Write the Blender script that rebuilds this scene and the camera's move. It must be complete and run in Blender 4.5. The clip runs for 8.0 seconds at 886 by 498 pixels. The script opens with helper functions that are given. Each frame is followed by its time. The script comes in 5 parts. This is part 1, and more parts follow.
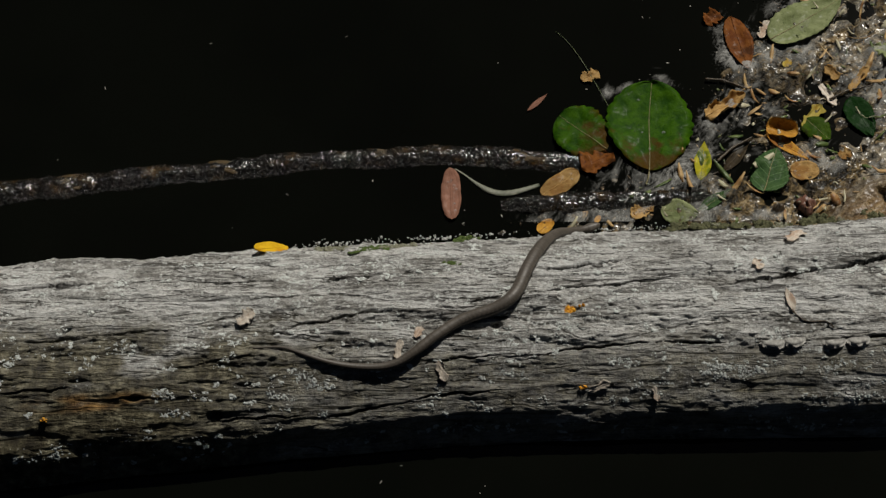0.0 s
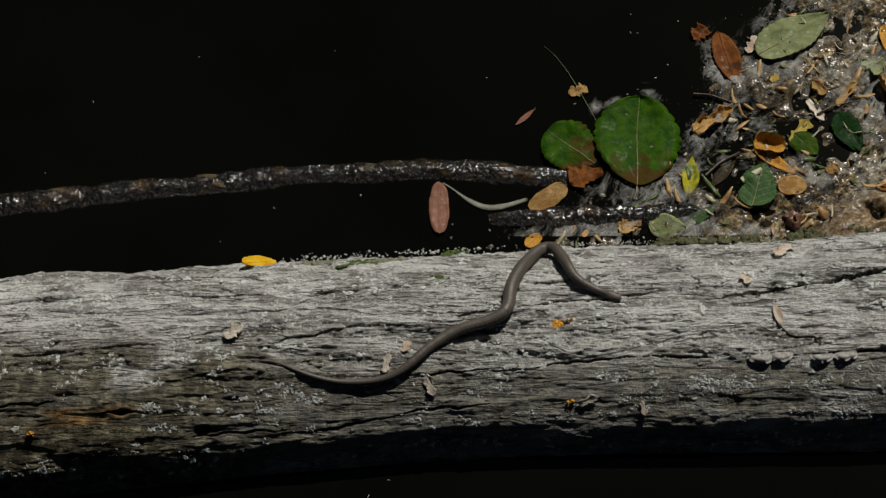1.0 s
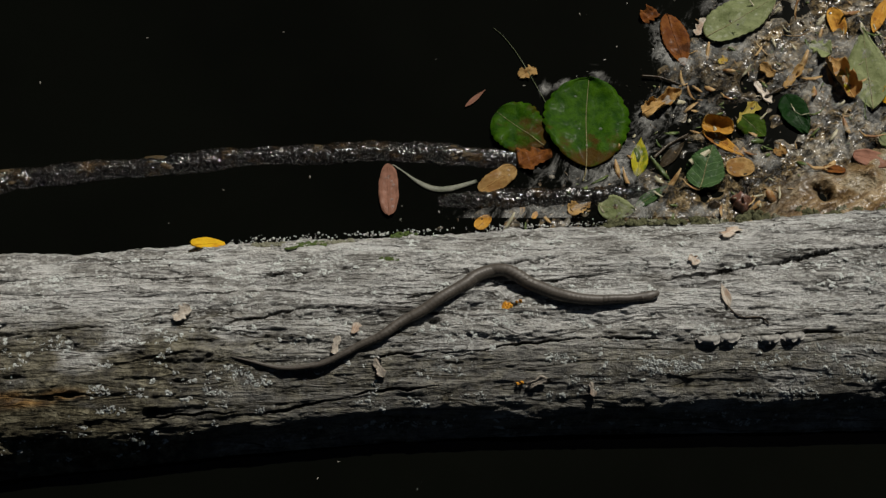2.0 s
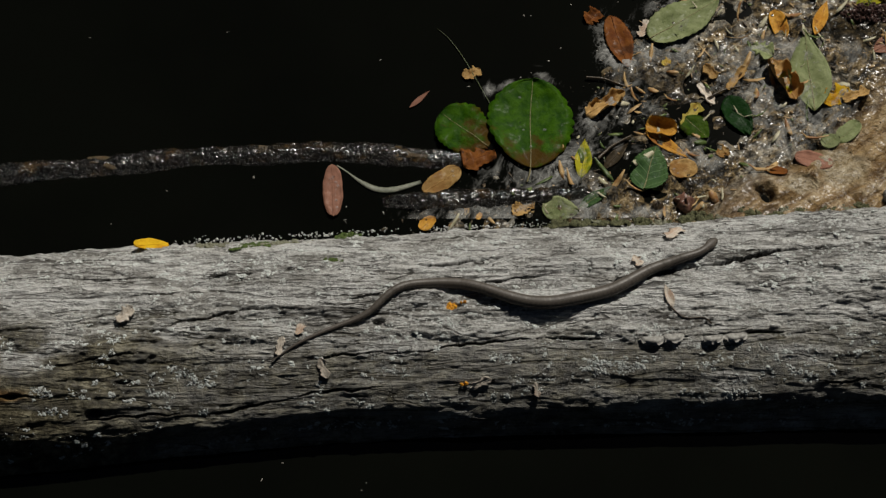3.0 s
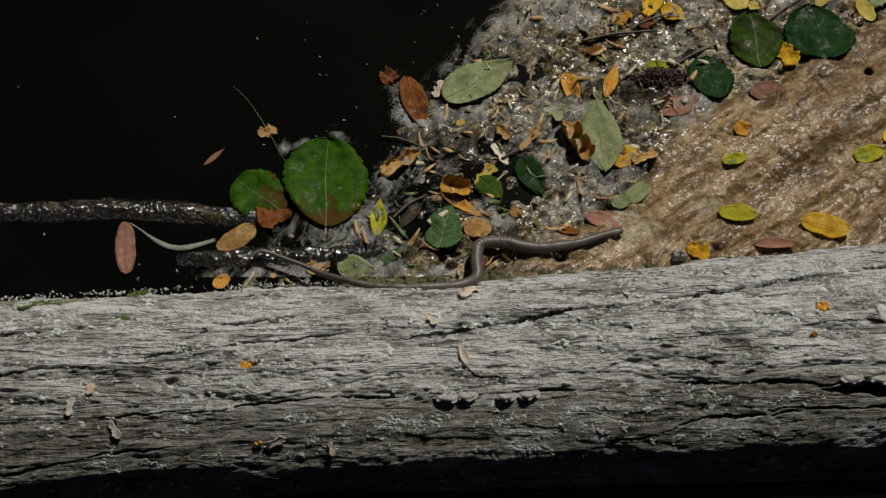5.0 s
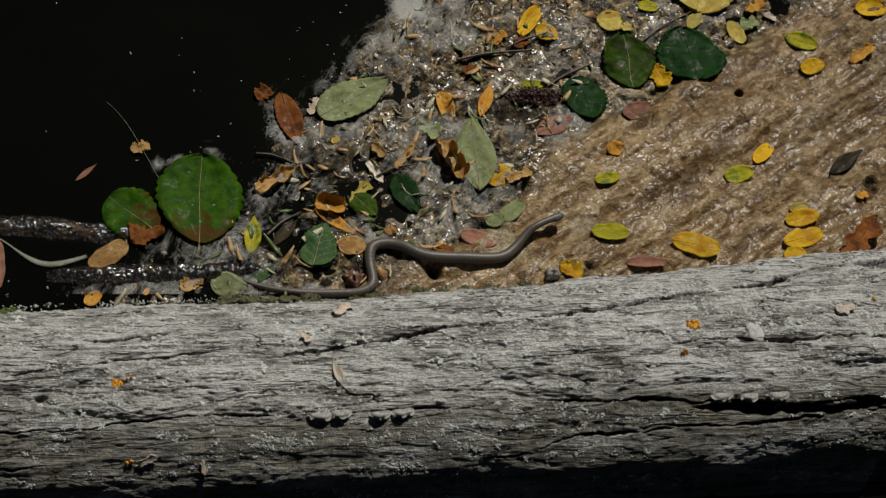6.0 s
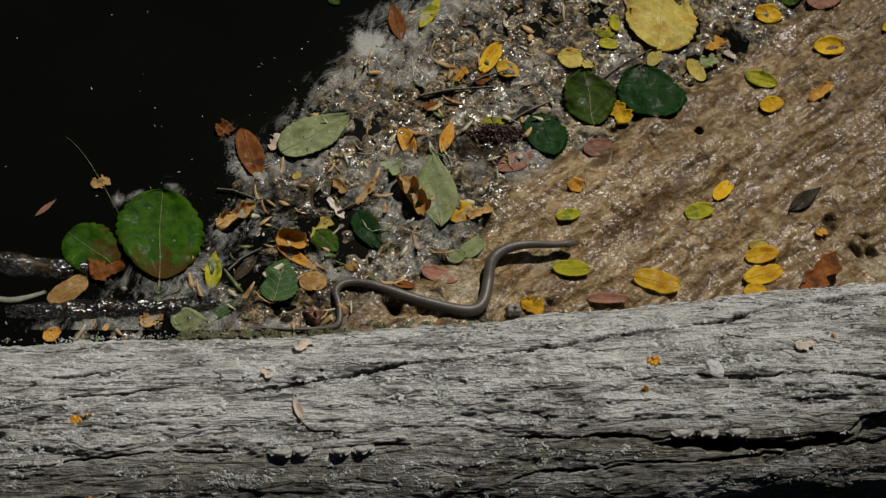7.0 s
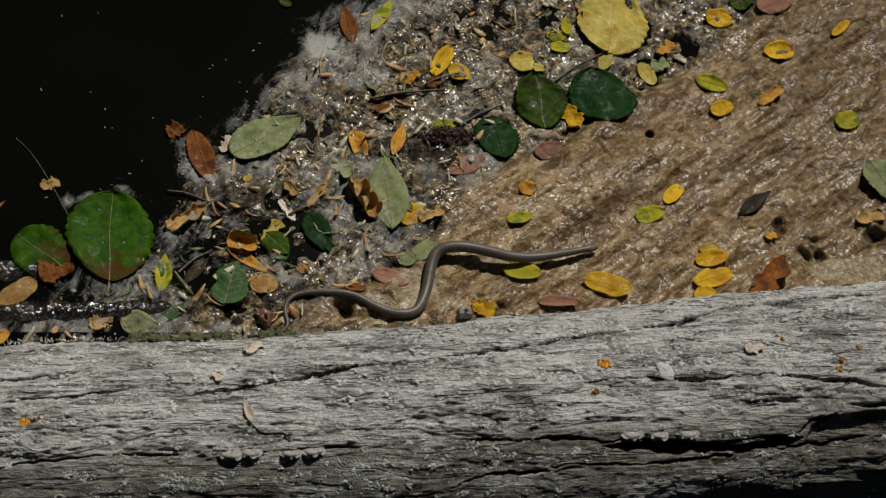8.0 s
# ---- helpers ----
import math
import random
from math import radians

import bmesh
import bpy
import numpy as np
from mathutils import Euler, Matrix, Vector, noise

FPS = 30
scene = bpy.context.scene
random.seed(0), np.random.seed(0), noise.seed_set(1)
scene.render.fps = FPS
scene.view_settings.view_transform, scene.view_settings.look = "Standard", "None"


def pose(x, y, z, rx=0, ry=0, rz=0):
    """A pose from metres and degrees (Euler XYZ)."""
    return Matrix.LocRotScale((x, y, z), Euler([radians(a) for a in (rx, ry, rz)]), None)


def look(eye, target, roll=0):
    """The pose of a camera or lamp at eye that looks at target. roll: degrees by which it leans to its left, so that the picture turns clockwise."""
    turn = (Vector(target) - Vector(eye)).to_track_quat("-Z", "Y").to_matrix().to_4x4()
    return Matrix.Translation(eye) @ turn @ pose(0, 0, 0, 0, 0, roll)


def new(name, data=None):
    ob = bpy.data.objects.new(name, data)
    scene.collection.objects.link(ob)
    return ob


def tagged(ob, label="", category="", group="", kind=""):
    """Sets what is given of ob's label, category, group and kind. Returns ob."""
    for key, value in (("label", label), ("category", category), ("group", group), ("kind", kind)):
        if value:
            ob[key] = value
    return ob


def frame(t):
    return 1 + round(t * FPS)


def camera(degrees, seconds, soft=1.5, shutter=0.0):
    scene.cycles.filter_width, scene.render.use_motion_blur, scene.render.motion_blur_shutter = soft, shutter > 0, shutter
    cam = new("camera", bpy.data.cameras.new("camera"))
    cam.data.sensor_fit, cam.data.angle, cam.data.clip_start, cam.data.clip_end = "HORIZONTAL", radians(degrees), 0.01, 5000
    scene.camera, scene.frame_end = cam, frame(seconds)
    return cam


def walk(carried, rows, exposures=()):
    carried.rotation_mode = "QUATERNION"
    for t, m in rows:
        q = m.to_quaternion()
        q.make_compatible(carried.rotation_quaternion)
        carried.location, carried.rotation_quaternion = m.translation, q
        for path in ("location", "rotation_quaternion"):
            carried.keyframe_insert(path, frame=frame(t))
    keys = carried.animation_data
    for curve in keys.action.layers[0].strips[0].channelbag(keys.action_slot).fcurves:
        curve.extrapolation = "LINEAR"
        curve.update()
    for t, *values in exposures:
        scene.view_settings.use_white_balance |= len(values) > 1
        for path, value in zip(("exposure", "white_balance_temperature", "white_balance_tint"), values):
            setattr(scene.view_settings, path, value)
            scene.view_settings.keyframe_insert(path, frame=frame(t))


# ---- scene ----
# the camera stands at the water's edge and turns to follow the snake
EYE = (0.0, -0.9, 1.5588)
cam = camera(27.0, 8.0, soft=1.4)
TURNS = [
    (0.0, 30.000, -0.000, -0.000),
    (0.5, 30.351, -0.076, -0.005),
    (1.0, 30.440, -0.374, -0.104),
    (1.5, 29.898, -0.717, -0.396),
    (1.7, 29.871, -1.091, -0.588),
    (2.8, 29.954, -2.997, -1.670),
    (3.0, 29.951, -3.205, -1.790),
    (3.5, 30.685, -5.226, -2.716),
    (4.0, 31.511, -7.964, -4.440),
    (4.2, 31.507, -8.041, -4.610),
    (5.3, 32.389, -9.744, -5.349),
    (5.5, 32.553, -10.640, -5.888),
    (6.0, 32.995, -12.146, -6.863),
    (6.5, 33.647, -12.693, -7.310),
    (7.0, 34.249, -13.217, -7.453),
    (7.5, 34.897, -14.236, -8.036),
    (8.0, 34.516, -14.538, -8.225),
]
walk(cam, [(t, pose(*EYE, rx, ry, rz)) for t, rx, ry, rz in TURNS])

# ---- light ----
SUN_UP, SUN_ROUND = radians(51), radians(25)
world = bpy.data.worlds.new("sky")
scene.world = world
world.use_nodes = True
sky = world.node_tree.nodes.new("ShaderNodeTexSky")
sky.sky_type, sky.sun_disc = "NISHITA", False
sky.sun_elevation, sky.sun_rotation = SUN_UP, SUN_ROUND
world.node_tree.links.new(sky.outputs[0], world.node_tree.nodes["Background"].inputs[0])
world.node_tree.nodes["Background"].inputs[1].default_value = 0.007
sun_data = bpy.data.lights.new("sun", "SUN")
sun_data.energy, sun_data.angle, sun_data.color = 5.0, radians(0.53), (1.0, 0.95, 0.86)
sun = new("sun", sun_data)
toward = Vector((math.sin(SUN_ROUND) * math.cos(SUN_UP), math.cos(SUN_ROUND) * math.cos(SUN_UP), math.sin(SUN_UP)))
sun.matrix_world = look(toward * 20, (0, 0, 0))
scene.view_settings.exposure = -0.58


# ---- numbers: smooth random fields ----
def lattice(ix, iy, seed):
    h = (ix * 374761393 + iy * 668265263 + seed * 144269504) & 0xFFFFFFFF
    h = ((h ^ (h >> 13)) * 1274126177) & 0xFFFFFFFF
    h = (h ^ (h >> 16)) & 0xFFFFFF
    return h / float(0xFFFFFF)


def field(x, y, seed=0):
    """Smooth random values from 0 to 1."""
    x, y = np.broadcast_arrays(np.asarray(x, float), np.asarray(y, float))
    ix, iy = np.floor(x).astype(np.int64), np.floor(y).astype(np.int64)
    fx, fy = x - ix, y - iy
    fx, fy = fx * fx * (3 - 2 * fx), fy * fy * (3 - 2 * fy)
    a, b = lattice(ix, iy, seed), lattice(ix + 1, iy, seed)
    c, d = lattice(ix, iy + 1, seed), lattice(ix + 1, iy + 1, seed)
    return (a + (b - a) * fx) * (1 - fy) + (c + (d - c) * fx) * fy


def layered(x, y, seed=0, octaves=4):
    total, weight, size = 0.0, 0.0, 1.0
    for k in range(octaves):
        total = total + size * field(x * 2 ** k + 17.3 * k, y * 2 ** k + 5.1 * k, seed + k)
        weight += size
        size *= 0.5
    return total / weight


def step(a, b, x):
    s = np.clip((x - a) / (b - a), 0, 1)
    return s * s * (3 - 2 * s)


# ---- mesh helpers ----
def grid_faces(nu, nv, wrap=False):
    i, j = np.meshgrid(np.arange(nu - 1), np.arange(nv if wrap else nv - 1), indexing="ij")
    k = (j + 1) % nv
    return np.stack([i * nv + j, (i + 1) * nv + j, (i + 1) * nv + k, i * nv + k], -1).reshape(-1, 4)


def mesh_of(name, verts, faces, material=None, smooth=True, caps=()):
    me = bpy.data.meshes.new(name)
    verts, faces = np.asarray(verts, np.float32).reshape(-1, 3), np.asarray(faces, np.int32)
    n, m = len(faces), faces.shape[1]
    loops = faces.ravel()
    starts = np.arange(0, n * m, m)
    for cap in caps:
        starts = np.append(starts, len(loops))
        loops = np.append(loops, cap)
    me.vertices.add(len(verts))
    me.vertices.foreach_set("co", verts.ravel())
    me.loops.add(len(loops))
    me.loops.foreach_set("vertex_index", loops.astype(np.int32))
    me.polygons.add(len(starts))
    me.polygons.foreach_set("loop_start", starts.astype(np.int32))
    me.update(calc_edges=True)
    me.validate()
    me.polygons.foreach_set("use_smooth", np.full(len(me.polygons), smooth))
    if material:
        me.materials.append(material)
    return me


def mark(me, name, values):
    at = me.attributes.new(name, "FLOAT", "POINT")
    at.data.foreach_set("value", np.asarray(values, np.float32).ravel())


def child(name, me, parent, label=""):
    ob = new(name, me)
    ob.parent = parent
    return tagged(ob, label)


def tube(points, radii, sides=10, squash=1.0, rough=0.0, seed=0):
    """Vertices and faces of a closed tapering tube along points."""
    p = np.asarray(points, float)
    r = np.broadcast_to(np.asarray(radii, float), (len(p),))
    t = np.gradient(p, axis=0)
    t /= np.linalg.norm(t, axis=1)[:, None] + 1e-12
    side = np.cross(t, (0, 0, 1.0))
    side /= np.linalg.norm(side, axis=1)[:, None] + 1e-9
    up = np.cross(side, t)
    a = np.linspace(0, 2 * math.pi, sides, endpoint=False)
    run = np.concatenate([[0], np.cumsum(np.linalg.norm(np.diff(p, axis=0), axis=1))])
    rr = r[:, None] * (1 + rough * (layered(run[:, None] * 75, 3 * np.cos(a)[None] + 7 + 3 * np.sin(a)[None], seed, 3) - 0.5) * 2)
    v = p[:, None] + rr[..., None] * (np.cos(a)[None, :, None] * side[:, None] + squash * np.sin(a)[None, :, None] * up[:, None])
    f = grid_faces(len(p), sides, wrap=True)
    last = (len(p) - 1) * sides
    return v.reshape(-1, 3), f, [np.arange(sides)[::-1], last + np.arange(sides)]


# ---- materials ----
def surface(name, rough=0.6, metal=0.0, ior=1.45):
    m = bpy.data.materials.new(name)
    m.use_nodes = True
    b = m.node_tree.nodes["Principled BSDF"]
    b.inputs["Roughness"].default_value, b.inputs["Metallic"].default_value, b.inputs["IOR"].default_value = rough, metal, ior
    return m, m.node_tree, b


def node(nt, kind, **values):
    n = nt.nodes.new("ShaderNode" + kind)
    for k, v in values.items():
        if k in n.inputs:
            if isinstance(v, bpy.types.NodeSocket):
                nt.links.new(v, n.inputs[k])
            else:
                n.inputs[k].default_value = v
    return n


def coords(nt, scale=(1, 1, 1), turn=(0, 0, 0)):
    c = nt.nodes.new("ShaderNodeTexCoord")
    return node(nt, "Mapping", Vector=c.outputs["Object"], Scale=scale, Rotation=turn).outputs[0]


def along(nt, degrees, scale):
    """Coordinates turned about the upright axis, then scaled: streaks run that many degrees from x."""
    c = nt.nodes.new("ShaderNodeTexCoord")
    turned = node(nt, "Mapping", Vector=c.outputs["Object"], Rotation=(0, 0, radians(-degrees))).outputs[0]
    return node(nt, "Mapping", Vector=turned, Scale=scale).outputs[0]


def grains(nt, vector, scale, detail=4, rough=0.6, warp=0.0):
    return node(nt, "TexNoise", Vector=vector, Scale=scale, Detail=detail, Roughness=rough, Distortion=warp).outputs["Fac"]


def ramp(nt, fac, *stops):
    n = nt.nodes.new("ShaderNodeValToRGB")
    e = n.color_ramp.elements
    while len(e) < len(stops):
        e.new(0.5)
    for el, (at, col) in zip(e, stops):
        el.position = at
        el.color = (*col, 1) if isinstance(col, tuple) else (col, col, col, 1)
    nt.links.new(fac, n.inputs[0])
    return n.outputs[0]


def blend(nt, fac, a, b, how="MIX"):
    n = nt.nodes.new("ShaderNodeMix")
    n.data_type, n.blend_type = "RGBA", how
    for sock, v in ((n.inputs[0], fac), (n.inputs[6], a), (n.inputs[7], b)):
        if isinstance(v, bpy.types.NodeSocket):
            nt.links.new(v, sock)
        elif isinstance(v, tuple):
            sock.default_value = (*v, 1)
        else:
            sock.default_value = v
    return n.outputs[2]


def calc(nt, how, a, b=0.0):
    n = nt.nodes.new("ShaderNodeMath")
    n.operation = how
    for sock, v in zip(n.inputs, (a, b)):
        if isinstance(v, bpy.types.NodeSocket):
            nt.links.new(v, sock)
        else:
            sock.default_value = v
    return n.outputs[0]


def bump(nt, bsdf, height, strength, distance):
    n = node(nt, "Bump", Height=height, Strength=strength, Distance=distance)
    nt.links.new(n.outputs[0], bsdf.inputs["Normal"])
    return n


def stored(nt, name):
    n = nt.nodes.new("ShaderNodeAttribute")
    n.attribute_name = name
    return n.outputs["Fac"]


def wet_film(nt, b, scale=170.0, distance=0.0016, weight=1.0, rough=0.12):
    """A thin film of water, smoother than what it covers."""
    n = node(nt, "Bump", Height=grains(nt, coords(nt), scale, 1.5, 0.5, 0.3), Strength=1.0, Distance=distance)
    nt.links.new(n.outputs[0], b.inputs["Coat Normal"])
    b.inputs["Coat Weight"].default_value, b.inputs["Coat Roughness"].default_value, b.inputs["Coat IOR"].default_value = weight, rough, 1.5


def wood_material():
    m, nt, b = surface("weathered_wood", 0.85)
    free = coords(nt)
    g = grains(nt, coords(nt, (9, 95, 95)), 1.0, 4, 0.6, 0.9)
    f = grains(nt, coords(nt, (60, 480, 480)), 1.0, 2, 0.6, 0.3)
    lines = calc(nt, "ABSOLUTE", calc(nt, "SUBTRACT", grains(nt, coords(nt, (6, 62, 62)), 1.0, 1.5, 0.5, 0.5), 0.5))
    lines = ramp(nt, lines, (0.010, 1.0), (0.019, 0.0))
    hair = calc(nt, "ABSOLUTE", calc(nt, "SUBTRACT", grains(nt, coords(nt, (10, 150, 150)), 1.0, 1.2, 0.5, 0.6), 0.5))
    hair = calc(nt, "MULTIPLY", ramp(nt, hair, (0.009, 1.0), (0.022, 0.0)), ramp(nt, grains(nt, coords(nt, (9, 22, 22)), 1.0, 4, 0.6, 0.4), (0.48, 0.0), (0.58, 1.0)))
    big = grains(nt, free, 11.0, 4, 0.65, 0.6)
    mid = grains(nt, free, 75.0, 6, 0.72)
    grit = grains(nt, free, 420.0, 3, 0.8)
    c = ramp(nt, g, (0.34, (0.16, 0.157, 0.148)), (0.46, (0.40, 0.397, 0.38)), (0.6, (0.58, 0.577, 0.555)))
    c = blend(nt, 0.22, c, ramp(nt, f, (0.38, 0.2), (0.6, 0.85)), "OVERLAY")
    c = blend(nt, 0.55, c, ramp(nt, grit, (0.38, 0.2), (0.64, 0.85)), "OVERLAY")
    c = blend(nt, ramp(nt, big, (0.50, 0.0), (0.64, 0.5)), c, (0.22, 0.21, 0.185))
    c = blend(nt, ramp(nt, mid, (0.53, 0.0), (0.62, 0.55)), c, (0.52, 0.525, 0.515))
    c = blend(nt, ramp(nt, mid, (0.36, 0.5), (0.45, 0.0)), c, (0.12, 0.115, 0.10))
    pale = grains(nt, coords(nt, (11, 34, 34)), 1.0, 5, 0.62, 0.9)
    c = blend(nt, ramp(nt, pale, (0.49, 0.0), (0.58, 0.65)), c, (0.66, 0.662, 0.65))
    c = blend(nt, ramp(nt, pale, (0.37, 0.6), (0.45, 0.0)), c, (0.17, 0.165, 0.15))
    blotch = grains(nt, coords(nt, (26, 40, 40)), 1.0, 6, 0.7, 0.5)
    c = blend(nt, ramp(nt, blotch, (0.51, 0.0), (0.60, 0.7)), c, ramp(nt, grit, (0.38, (0.36, 0.36, 0.35)), (0.6, (0.64, 0.645, 0.635))))
    c = blend(nt, ramp(nt, blotch, (0.38, 0.55), (0.46, 0.0)), c, ramp(nt, grit, (0.4, (0.09, 0.086, 0.076)), (0.62, (0.27, 0.262, 0.24))))
    c = blend(nt, calc(nt, "MULTIPLY", lines, ramp(nt, big, (0.4, 0.2), (0.6, 0.9))), c, (0.04, 0.036, 0.03))
    fibre = calc(nt, "ABSOLUTE", calc(nt, "SUBTRACT", grains(nt, coords(nt, (20, 340, 340)), 1.0, 0.5, 0.5, 0.4), 0.5))
    c = blend(nt, ramp(nt, fibre, (0.012, 0.5), (0.04, 0.0)), c, (0.10, 0.095, 0.085))
    c = blend(nt, calc(nt, "MULTIPLY", hair, 0.85), c, (0.05, 0.046, 0.04))
    flakes = node(nt, "TexVoronoi", Vector=free, Scale=230.0, Randomness=1.0)
    crusty = calc(nt, "MULTIPLY", ramp(nt, flakes.outputs["Distance"], (0.28, 1.0), (0.42, 0.0)), ramp(nt, grains(nt, free, 34.0, 5, 0.7, 0.4), (0.48, 0.0), (0.53, 0.85)))
    c = blend(nt, crusty, c, (0.6, 0.615, 0.6))
    # cracks near black inside: dark wood, deepened to stand in for their shade
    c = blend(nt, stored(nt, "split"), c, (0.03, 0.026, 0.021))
    c = blend(nt, stored(nt, "low_dark"), c, ramp(nt, mid, (0.38, (0.026, 0.022, 0.014)), (0.5, (0.08, 0.07, 0.042)), (0.64, (0.24, 0.22, 0.15))))
    c = blend(nt, stored(nt, "brown"), c, ramp(nt, mid, (0.35, (0.08, 0.04, 0.015)), (0.6, (0.34, 0.2, 0.07))))
    nt.links.new(c, b.inputs["Base Color"])
    nt.links.new(ramp(nt, mid, (0.3, 0.7), (0.7, 0.95)), b.inputs["Roughness"])
    b.inputs["Specular IOR Level"].default_value = 0.25
    h = calc(nt, "ADD", calc(nt, "ADD", calc(nt, "MULTIPLY", g, 0.8), calc(nt, "MULTIPLY", f, 0.35)), calc(nt, "MULTIPLY", grit, 0.55))
    h = calc(nt, "SUBTRACT", calc(nt, "ADD", h, calc(nt, "MULTIPLY", mid, 1.1)), calc(nt, "MULTIPLY", calc(nt, "ADD", lines, hair), 0.6))
    bump(nt, b, h, 1.0, 0.0038)
    return m


def water_material():
    m, nt, b = surface("pond_water", 0.03, 0.0, 1.33)
    c = coords(nt)
    b.inputs["Specular IOR Level"].default_value = 0.4
    nt.links.new(ramp(nt, grains(nt, c, 3.0, 3), (0.4, (0.0021, 0.0024, 0.0016)), (0.6, (0.0029, 0.0033, 0.0022))), b.inputs["Base Color"])
    bump(nt, b, grains(nt, c, 14.0, 2), 0.02, 0.004)
    return m


def scum_material():
    m, nt, b = surface("algae_scum", 0.3, 0.0, 1.36)
    free = coords(nt)
    drift = grains(nt, along(nt, 35, (14, 52, 40)), 1.0, 5, 0.65, 0.8)
    lumpy = grains(nt, along(nt, 35, (75, 120, 100)), 1.0, 4, 0.62, 0.5)
    mid = grains(nt, free, 150.0, 4, 0.65, 0.4)
    fine = grains(nt, free, 520.0, 3, 0.7)
    brown = ramp(nt, drift, (0.40, (0.085, 0.045, 0.013)), (0.5, (0.19, 0.115, 0.043)), (0.60, (0.32, 0.225, 0.112)))
    brown = blend(nt, ramp(nt, lumpy, (0.36, 0.65), (0.48, 0.0)), brown, (0.12, 0.066, 0.02))
    brown = blend(nt, ramp(nt, lumpy, (0.53, 0.0), (0.66, 0.6)), brown, (0.5, 0.40, 0.255))
    brown = blend(nt, 0.35, brown, ramp(nt, fine, (0.35, 0.25), (0.65, 0.8)), "OVERLAY")
    brown = blend(nt, calc(nt, "MULTIPLY", stored(nt, "brown_dim"), 0.75), brown, blend(nt, ramp(nt, lumpy, (0.4, 0.0), (0.6, 1.0)), (0.06, 0.033, 0.012), (0.2, 0.13, 0.055)))
    litter = ramp(nt, blend(nt, 0.5, mid, lumpy), (0.425, (0.008, 0.0068, 0.005)), (0.485, (0.05, 0.036, 0.016)), (0.55, (0.18, 0.125, 0.055)), (0.63, (0.42, 0.33, 0.19)))
    litter = blend(nt, calc(nt, "MULTIPLY", stored(nt, "soaked"), 0.8), litter, (0.010, 0.009, 0.007))
    c = blend(nt, stored(nt, "dense"), litter, brown)
    c = blend(nt, calc(nt, "MULTIPLY", stored(nt, "froth"), ramp(nt, mid, (0.4, 0.35), (0.6, 1.0))), c, ramp(nt, fine, (0.38, (0.24, 0.225, 0.185)), (0.62, (0.5, 0.475, 0.41))))
    dots = node(nt, "TexVoronoi", Vector=free, Scale=170.0, Randomness=1.0).outputs["Distance"]
    cream = blend(nt, ramp(nt, dots, (0.10, 0.85), (0.17, 0.0)), ramp(nt, mid, (0.38, (0.20, 0.155, 0.085)), (0.6, (0.42, 0.36, 0.25))), (0.03, 0.024, 0.014))
    c = blend(nt, calc(nt, "MULTIPLY", stored(nt, "foam_glare"), 0.75), c, cream)
    nt.links.new(c, b.inputs["Base Color"])
    nt.links.new(ramp(nt, mid, (0.4, 0.35), (0.6, 0.55)), b.inputs["Roughness"])
    nt.links.new(calc(nt, "SUBTRACT", 0.3, calc(nt, "MULTIPLY", stored(nt, "gap"), 0.28)), b.inputs["Specular IOR Level"])
    h = calc(nt, "ADD", calc(nt, "MULTIPLY", lumpy, 1.3), calc(nt, "ADD", calc(nt, "MULTIPLY", mid, 0.75), calc(nt, "MULTIPLY", fine, 0.22)))
    bump(nt, b, h, 1.0, 0.0034)
    wet_film(nt, b, 175.0, 0.0019, 0.42, 0.3)
    sheen = grains(nt, along(nt, 35, (9, 26, 20)), 1.0, 4, 0.6, 0.6)
    nt.links.new(calc(nt, "MULTIPLY", ramp(nt, sheen, (0.40, 0.06), (0.60, 0.5)), calc(nt, "SUBTRACT", 1.0, calc(nt, "MULTIPLY", stored(nt, "gap"), 0.9))), b.inputs["Coat Weight"])
    nt.links.new(ramp(nt, stored(nt, "dense"), (0.0, 0.18), (1.0, 0.31)), b.inputs["Coat Roughness"])
    return m


def froth_material():
    """Thin grey film in drifting veils and threads: thick where the stored cover is high, open water between."""
    m, nt, b = surface("froth_film", 0.45, 0.0, 1.33)
    free = coords(nt)
    fine = grains(nt, free, 420.0, 3, 0.7)
    veil = grains(nt, along(nt, 55, (22, 46, 40)), 1.0, 6, 0.66, 1.1)
    thread = calc(nt, "ABSOLUTE", calc(nt, "SUBTRACT", grains(nt, along(nt, 50, (40, 62, 50)), 1.0, 4, 0.6, 1.6), 0.5))
    thread = ramp(nt, thread, (0.0, 1.0), (0.055, 0.0))
    nt.links.new(ramp(nt, fine, (0.3, (0.38, 0.38, 0.355)), (0.7, (0.48, 0.48, 0.455))), b.inputs["Base Color"])
    cover = stored(nt, "cover")
    a = calc(nt, "ADD", calc(nt, "MULTIPLY", calc(nt, "SUBTRACT", veil, 0.5), 3.0), calc(nt, "SUBTRACT", calc(nt, "MULTIPLY", cover, 1.35), 0.42))
    a = calc(nt, "ADD", a, calc(nt, "MULTIPLY", thread, calc(nt, "MULTIPLY", cover, 0.9)))
    a = calc(nt, "ADD", a, calc(nt, "MULTIPLY", calc(nt, "SUBTRACT", fine, 0.5), 0.12))
    near = calc(nt, "MINIMUM", calc(nt, "MULTIPLY", cover, 4.0), 1.0)
    a = calc(nt, "MULTIPLY", calc(nt, "MULTIPLY", calc(nt, "MINIMUM", calc(nt, "MAXIMUM", a, 0.0), 1.0), calc(nt, "ADD", calc(nt, "MULTIPLY", cover, 0.3), 0.33)), near)
    nt.links.new(a, b.inputs["Alpha"])
    bump(nt, b, veil, 0.6, 0.004)
    return m


